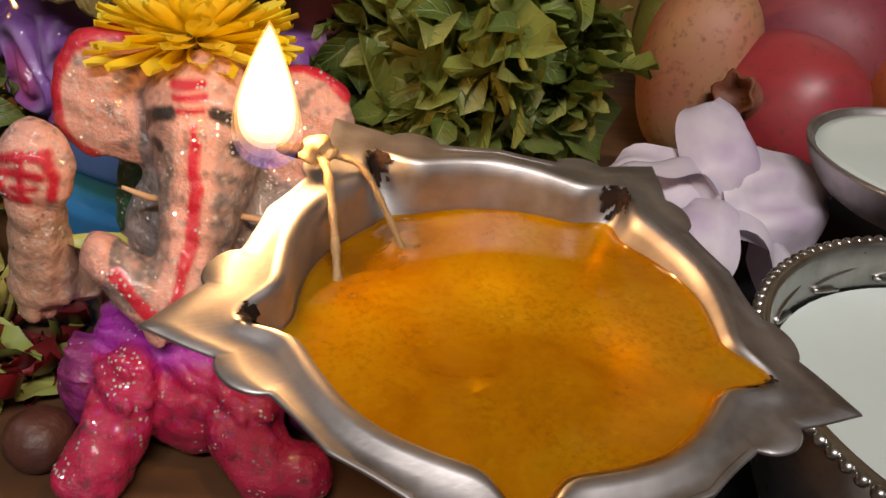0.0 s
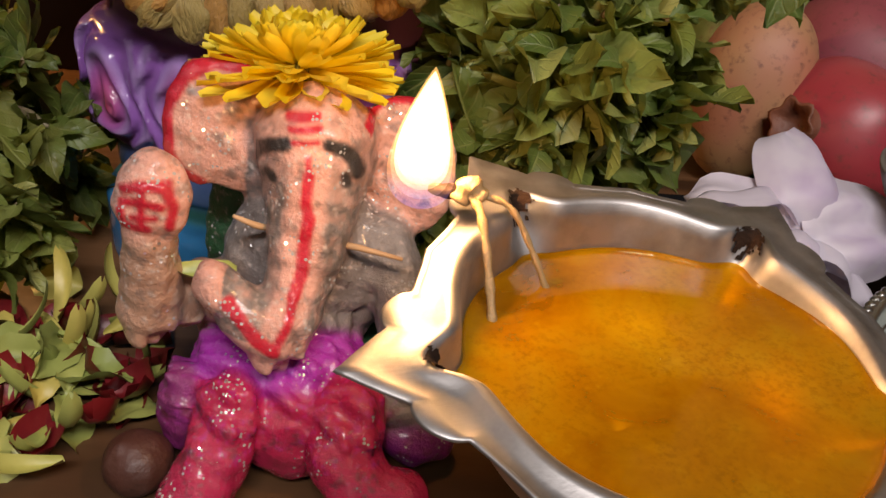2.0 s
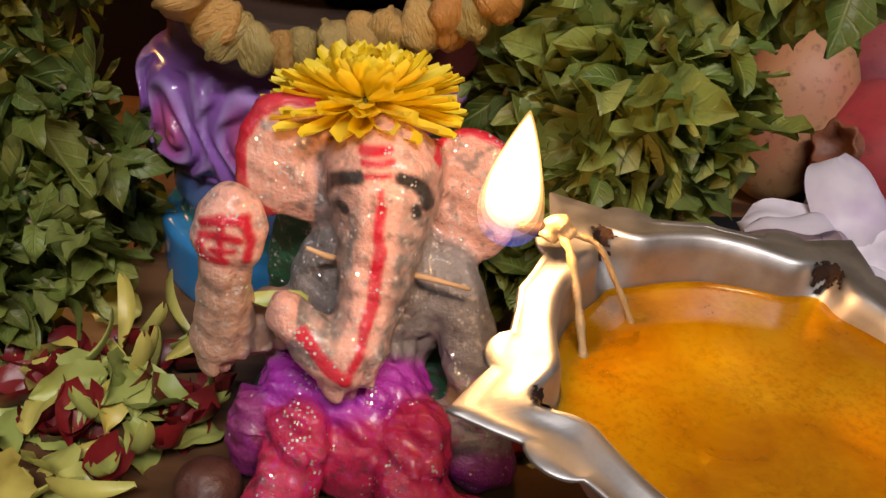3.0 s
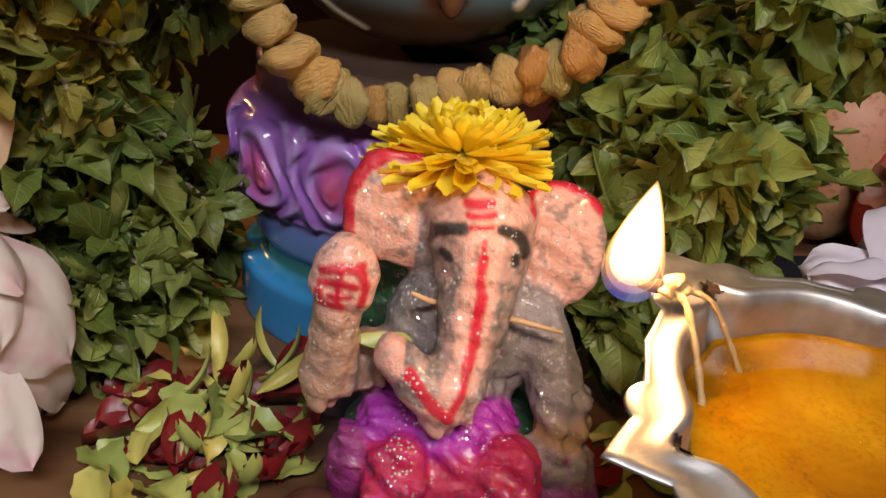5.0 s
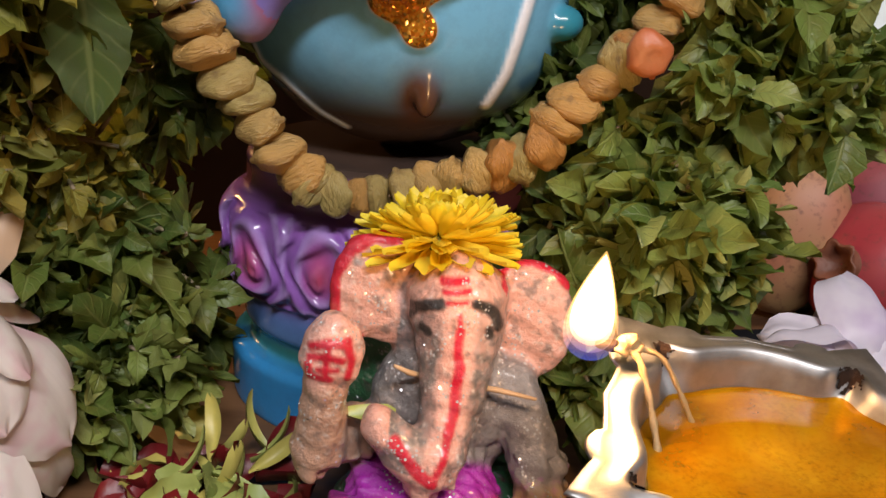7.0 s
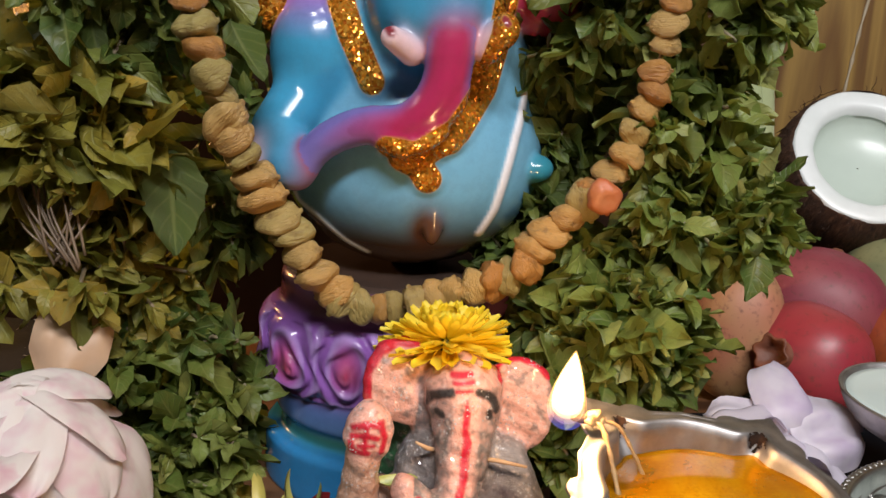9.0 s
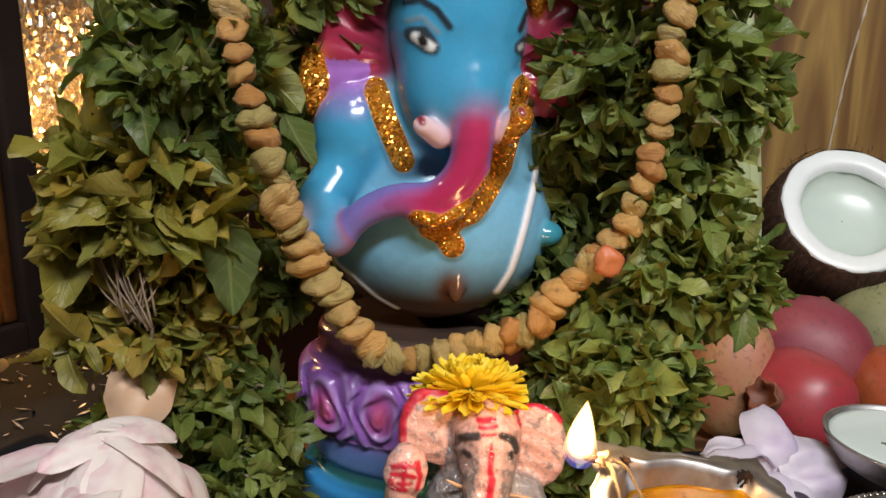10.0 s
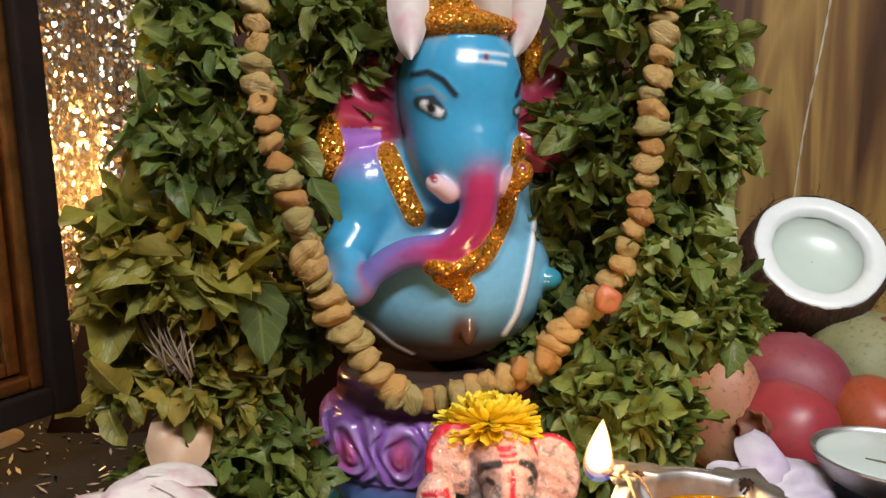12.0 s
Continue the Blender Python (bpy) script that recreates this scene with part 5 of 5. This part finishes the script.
def framed_picture():
    gilt = steel("gilded_wood", (0.45, 0.2, 0.06), 0.4)
    black = speckled("black_frame", (0.01, 0.007, 0.006), (0.02, 0.012, 0.009), 120, 0.6, Specular_IOR_Level=0.1)
    m = Matrix.Translation((-0.338, 0.388, 0.06)) @ pose(0, 0, 0, -4, 0, 58)
    pic = thing("framed_picture", None, (), m, "black and gilt framed dark red picture under glass", "framed picture")
    w, h, b = 0.34, 0.52, 0.017

    def bar(name, x0, x1, z0, z1, y0, y1, mat, label=""):
        part(name, box(name, (x1 - x0, y1 - y0, z1 - z0), 0.002, ((x0 + x1) / 2, (y0 + y1) / 2, (z0 + z1) / 2)), mat, pic, None, label)

    bar("frame_side", -b, 0, 0, h, -0.022, 0.005, black)
    bar("frame_side", -w, -w + b, 0, h, -0.022, 0.005, black)
    bar("frame_bottom", -w + b, -b, 0, b, -0.021, 0.005, black)
    bar("frame_top", -w + b, -b, h - b, h, -0.021, 0.005, black)
    for k in range(2):
        o = b + 0.001 + k * 0.011
        for x0, x1, z0, z1 in ((-o - 0.009, -o, o, h - o), (-w + o, -w + o + 0.009, o, h - o), (-w + o + 0.0092, -o - 0.0092, o, o + 0.009), (-w + o + 0.0092, -o - 0.0092, h - o - 0.009, h - o)):
            bar("gilt_bead", x0, x1, z0, z1, -0.014 + 0.006 * k, 0.003, gilt, "worn gilt inner moulding")
    art = fruit_mat("dark_red_print", (0.07, 0.008, 0.008), (0.12, 0.03, 0.02), (0.02, 0.01, 0.01), 0.5)
    bar("print", -w + b, -b, b, h - b, 0.0, 0.002, art, "dark red printed picture")
    n = Nodes("frame_glass")
    glassy = n.done(Base_Color=(1, 1, 1), Transmission_Weight=1.0, Roughness=0.02, IOR=1.45)
    bar("glass", -w + b + 0.022, -b - 0.022, b + 0.022, h - b - 0.022, -0.006, -0.004, glassy, "clear glass pane")


framed_picture()


def side_lamp():
    """A second small burning lamp, standing by the sequin cloth behind the frame."""
    small = thing("small_oil_lamp", None, (), pose(-0.417, 0.462, 0.0) @ Matrix.Diagonal((1, 1, 1.2, 1)), "small steel oil lamp burning by the sequin cloth", "oil lamp")
    part("body", lathe("body", [(0.0005, 0.0), (0.03, 0.0), (0.03, 0.004), (0.008, 0.012), (0.006, 0.11), (0.012, 0.12), (0.03, 0.135), (0.032, 0.142), (0.028, 0.14), (0.01, 0.128), (0.0005, 0.127)], 40), M_STEEL, small)
    part("wick", mesh_from("wick", *tube([(0.02, 0, 0.136), (0.03, 0, 0.145), (0.033, 0, 0.15)], 0.0014, 8)), M_SOOT, small)


side_lamp()


def printed_cloth():
    nx, ny = 40, 30
    verts = []
    for j in range(ny + 1):
        for i in range(nx + 1):
            x, y = -0.62 + 0.36 * i / nx, 0.22 + 0.3 * j / ny
            verts.append((x, y, 0.004 + 0.003 * (1 + noise.noise(Vector((x * 25, y * 25, 0))))))
    faces = [(j * (nx + 1) + i, j * (nx + 1) + i + 1, (j + 1) * (nx + 1) + i + 1, (j + 1) * (nx + 1) + i) for j in range(ny) for i in range(nx)]
    cloth = thing("black_cloth", None, (), None, "black cloth with silvery flecks spread on the table", "cloth")
    part("fabric", mesh_from("fabric", verts, faces), M_CLOTH, cloth)
    rng = random.Random(4)
    fv, ff = [], []
    for _ in range(420):
        x, y, a, s = rng.uniform(-0.6, -0.27), rng.uniform(0.23, 0.51), rng.uniform(0, 6.3), rng.uniform(0.0015, 0.006)
        z = 0.0048 + 0.003 * (1 + noise.noise(Vector((x * 25, y * 25, 0))))
        c, d = Vector((math.cos(a), math.sin(a), rng.uniform(-0.3, 0.5))) * s, Vector((-math.sin(a), math.cos(a), rng.uniform(-0.3, 0.5))) * s * 0.25
        p = Vector((x, y, z + 0.0008))
        ff.append(tuple(range(len(fv), len(fv) + 4)))
        fv += [p - c, p + d, p + c, p - d]
    tagged(part("flecks", mesh_from("flecks", fv, ff, False), speckled("silver_fleck", (0.6, 0.62, 0.64), (0.45, 0.46, 0.5), 300, 0.3, Metallic=0.6), cloth), kind="stuff")


printed_cloth()


def plain_cloth():
    nx, ny = 36, 40
    verts = []
    for j in range(ny + 1):
        for i in range(nx + 1):
            x, y = 0.034 + 0.3 * i / nx + 0.006 * math.sin(j * 0.6), 0.0 + 0.36 * j / ny
            verts.append((x, y, 0.0022 + 0.0016 * (1 + noise.noise(Vector((x * 30, y * 30, 4))))))
    faces = [(j * (nx + 1) + i, j * (nx + 1) + i + 1, (j + 1) * (nx + 1) + i + 1, (j + 1) * (nx + 1) + i) for j in range(ny) for i in range(nx)]
    thing("black_cloth", mesh_from("black_cloth", verts, faces), (M_CLOTH,), None, "plain black cloth under the silver bowl", "cloth")


plain_cloth()


# ---- large pale flowers and fallen petals ----
def pale_petal(name, base, blush):
    n = Nodes(name)
    v = n.node("Mapping", Vector=n.coord.outputs["Object"], Scale=(160, 9, 9))
    lines = n.noise(1.5, 4, 0.6, vector=v)
    c = n.mix(n.ramp(n.noise(38, 3), [(0.47, grey(0)), (0.66, grey(0.85))]), base, blush)
    c = n.mix(n.maths("MULTIPLY", lines, 0.16), c, blush)
    n.done(Base_Color=c, Roughness=0.5, Normal=n.bump(lines, 0.25, 0.0008))
    thin = n.node("BsdfTranslucent", Color=c)
    both = n.node("MixShader", Fac=0.25, i1=n.bsdf.outputs[0], i2=thin)
    n.tree.links.new(both, n.tree.nodes["Material Output"].inputs[0])
    return n.mat


M_LOTUS = pale_petal("lotus_petal", (0.76, 0.71, 0.65), (0.64, 0.32, 0.4))
M_LILAC = pale_petal("lilac_petal", (0.68, 0.63, 0.7), (0.52, 0.42, 0.58))
M_FADED = pale_petal("faded_petal", (0.6, 0.4, 0.26), (0.5, 0.31, 0.19))


def round_petal(name, length, width, cup, bend, seed, crumple=0.0, base=0.24, steps=14, across=10, blunt=2.6, widest=0.5):
    """A broad petal with a rounded end, hollow along and across, a little uneven."""
    rng = random.Random(seed)
    off = Vector((rng.uniform(0, 50), rng.uniform(0, 50), 0))
    verts, faces = [], []
    for k in range(steps + 1):
        t = k / steps
        w = width * min(1.0, base + 1.15 * t) * math.sqrt(max(1 - max(0.0, (t - widest) / (1 - widest)) ** blunt, 0.0004))
        for j in range(across + 1):
            u = 2 * j / across - 1
            a = bend * t
            y, z = length * math.sin(a) / bend, -length * (1 - math.cos(a)) / bend
            lift = cup * width * (1 - u * u) * math.sin(math.pi * (0.15 + 0.8 * t)) + crumple * noise.noise(Vector((u * 1.6, t * 2.2, 0)) + off) + 0.0006 * noise.noise(Vector((u * 7, t * 2, 3)) + off)
            verts.append((w * u / 2, y + lift * math.sin(a), z + lift * math.cos(a)))
    for k in range(steps):
        for j in range(across):
            a = k * (across + 1) + j
            faces.append((a, a + 1, a + across + 2, a + across + 1))
    return mesh_from(name, verts, faces)


def lotus():
    c = Vector((-0.228, 0.2, 0.0))
    flower = thing("lotus_flower", None, (), Matrix.Translation(c), "wilting white and pink lotus with drooping petals", "flower")
    rng = random.Random(8)
    shapes = [round_petal("petal", 0.047 * f, 0.03 * w, 0.14, b, k, 0.0025, 0.6, blunt=1.9, widest=0.4) for k, (b, f, w) in enumerate(((0.55, 1.0, 1.0), (0.35, 0.9, 1.15), (0.75, 1.08, 0.9), (0.2, 1.0, 0.8)))]
    rows = [(5, -0.006, 0.09, -8, 0.8), (6, 0.0, 0.088, -28, 1.0), (7, 0.01, 0.083, -46, 1.05), (8, 0.018, 0.073, -62, 1.0), (8, 0.026, 0.05, -68, 0.98), (6, 0.024, 0.042, -80, 0.85)]
    for k, (count, r, height, tilt, size) in enumerate(rows):
        for j in range(count):
            s = size * rng.uniform(0.88, 1.12)
            m = pose(0, 0, height, 0, 0, 360 * (j + 0.5 * (k % 2)) / count + rng.uniform(-14, 14)) @ pose(0, r, 0, tilt + rng.uniform(-9, 12), rng.uniform(-22, 22), 0) @ Matrix.Diagonal((s, s, s, 1))
            part("petal", shapes[rng.randrange(4)], M_LOTUS, flower, m)
    wide = round_petal("petal", 0.064, 0.034, 0.16, 0.45, 91, 0.006, 0.7)
    for turn, tilt, height, size in ((98, -4, 0.076, 1.35), (118, -16, 0.07, 1.25), (186, 20, 0.07, 0.7)):
        part("petal", wide, M_LOTUS, flower, pose(0, 0, height, 0, 0, turn) @ pose(0, 0.008, 0, tilt, rng.uniform(-15, 15), 0) @ Matrix.Diagonal((size, size, size, 1)))
    part("core", lathe("core", [(0.0005, 0.02), (0.01, 0.025), (0.014, 0.05), (0.013, 0.068), (0.009, 0.08), (0.0005, 0.086)], 24), M_LOTUS, flower)
    part("stem", mesh_from("stem", *tube([(0, 0, 0.03), (0.002, 0.0, 0.015), (0.0, 0.002, 0.0)], 0.005, 10)), M_STEM, flower)
    thing("petal", round_petal("petal", 0.03, 0.03, 0.2, 0.6, 77, 0.004, 0.62, blunt=3.2, widest=0.6), (M_FADED,), Matrix.Translation((-0.226, 0.224, 0.08)) @ pose(0, 0, 0, 82, 14, 10), "faded beige lotus petal standing among the herbs", "petal")


lotus()


def lilac_flower():
    flower = thing("lilac_flower", None, (), (0.085, 0.246, 0.0), "crumpled pale lilac flower lying beside the lamp", "flower")
    shapes = [round_petal("petal", 0.042, 0.034, c, b, k + 20, 0.009, 0.7) for k, (b, c) in enumerate(((0.9, 0.35), (1.5, 0.25), (0.6, 0.5)))]
    for k, (turn, tilt, roll, s, z) in enumerate(((100, 34, 35, 0.8, 0.052), (64, 62, -40, 0.85, 0.046), (12, 70, 14, 0.95, 0.044), (-78, 16, 40, 1.1, 0.05), (-104, -6, -20, 0.95, 0.046), (150, -14, 30, 0.75, 0.048), (-40, 56, -45, 0.9, 0.046))):
        part("petal", shapes[k % 3], M_LILAC, flower, pose(0.0, 0.0, z, 0, 0, turn) @ pose(0, 0.002, 0, tilt, roll, 0) @ Matrix.Diagonal((s, s, s, 1)))
    part("heart", lathe("heart", [(0.0005, 0.0), (0.005, 0.0), (0.006, 0.03), (0.008, 0.05), (0.004, 0.056), (0.0005, 0.057)], 16), M_LILAC, flower)


lilac_flower()


def crown_petals():
    shape = [petal_mesh("petal", 0.055, 0.021, -0.3, b, 0.93, 12, 6) for b in (0.3, -0.4)]
    for k, m in enumerate((pose(-0.112, 0.252, 0.333, -94, 0, 188), pose(-0.078, 0.25, 0.336, -96, 10, 170), pose(-0.052, 0.262, 0.336, -100, -8, 155))):
        thing("petal", shape[k % 2], (M_LOTUS,) if not shape[k % 2].materials else (), m, "white lotus petal hanging from the gold crown", "petal", "petals on the crown")


crown_petals()


def litter():
    n = Nodes("pale_green_petal")
    mixed = n.maths("FRACT", n.maths("ADD", n.node("ObjectInfo", 5), n.node("NewGeometry", 8)))
    c = n.ramp(mixed, [(0.0, (0.24, 0.29, 0.07)), (0.4, (0.36, 0.38, 0.1)), (0.7, (0.46, 0.42, 0.11)), (1.0, (0.52, 0.4, 0.09))])
    c = n.mix(n.maths("MULTIPLY", n.noise(300, 4), 0.4), c, (0.16, 0.2, 0.05))
    pale_green = n.done(Base_Color=c, Roughness=0.45, Normal=n.bump(n.noise(200, 3), 0.3, 0.0006))
    dark_red = speckled("dark_red_petal", (0.13, 0.008, 0.012), (0.2, 0.012, 0.012), 260, 0.4)
    rng = random.Random(21)
    shapes = [petal_mesh("fallen_petal", 0.025, 0.006 * w, 0.4, b, 0.85, 9, 3) for w, b in ((1, 1.3), (0.7, -1.2))]
    for k in (2, 5):
        v, f = LEAVES[k]
        shapes.append(mesh_from("fallen_petal", [Vector(q) * 0.022 for q in v], f))
    reds = [petal_mesh("fallen_petal", 0.018, 0.013, 0.5, b, 0.74, 7, 3) for b in (0.8, -0.5)]
    for me in shapes:
        me.materials.append(pale_green)
    for me in reds:
        me.materials.append(dark_red)
    for k in range(64):
        x, y = rng.gauss(-0.152, 0.02), rng.gauss(0.207, 0.017)
        if x > -0.122 and y < 0.225:
            x -= 0.03
        z = 0.0015 + 0.014 * rng.random() ** 1.5 * max(0.1, 1 - (x + 0.15) ** 2 / 0.001)
        m = pose(x, y, z, rng.uniform(-8, 34), rng.uniform(-40, 40), rng.uniform(0, 360))
        thing("fallen_petal", shapes[k % 4], (), m, "pale yellow-green strip of petal lying on the table", "petal", "fallen petals")
    for k in range(30):
        x, y = rng.uniform(-0.175, -0.12), rng.uniform(0.185, 0.245)
        thing("fallen_petal", reds[k % 2], (), pose(x, y, 0.0015 + 0.004 * rng.random(), rng.uniform(-5, 22), rng.uniform(-25, 25), rng.uniform(0, 360)), "dark red fallen petal lying on the table", "petal", "fallen petals")
    for k in range(14):
        x, y = rng.uniform(-0.06, -0.02), rng.uniform(0.19, 0.23)
        thing("fallen_petal", (shapes + reds)[k % 6], (), pose(x + 0.03, y, 0.0015, rng.uniform(-5, 20), rng.uniform(-25, 25), rng.uniform(0, 360)), "small fallen petal lying beside the clay statue", "petal", "fallen petals")
    bm = bmesh.new()
    bmesh.ops.create_icosphere(bm, subdivisions=4, radius=0.0092)
    for v in bm.verts:
        v.co *= 1 + 0.05 * noise.noise(v.co * 260)
        v.co.z *= 0.95
    thing("areca_nut", finish(bm, "areca_nut"), (speckled("areca_brown", (0.09, 0.028, 0.018), (0.05, 0.018, 0.012), 260, 0.5, 0.7),), (-0.11, 0.169, 0.0088), "round reddish brown areca nut on the table", "nut")
    thing("fallen_petal", petal_mesh("fallen_petal", 0.016, 0.007, 0.4, 0.3, 0.7, 6, 3), (pale_green,), Matrix.Translation((-0.1005, 0.184, 0.0605)) @ pose(0, 0, 0, -5, 10, -95), "pale yellow petal tucked under the clay hand", "petal")


litter()
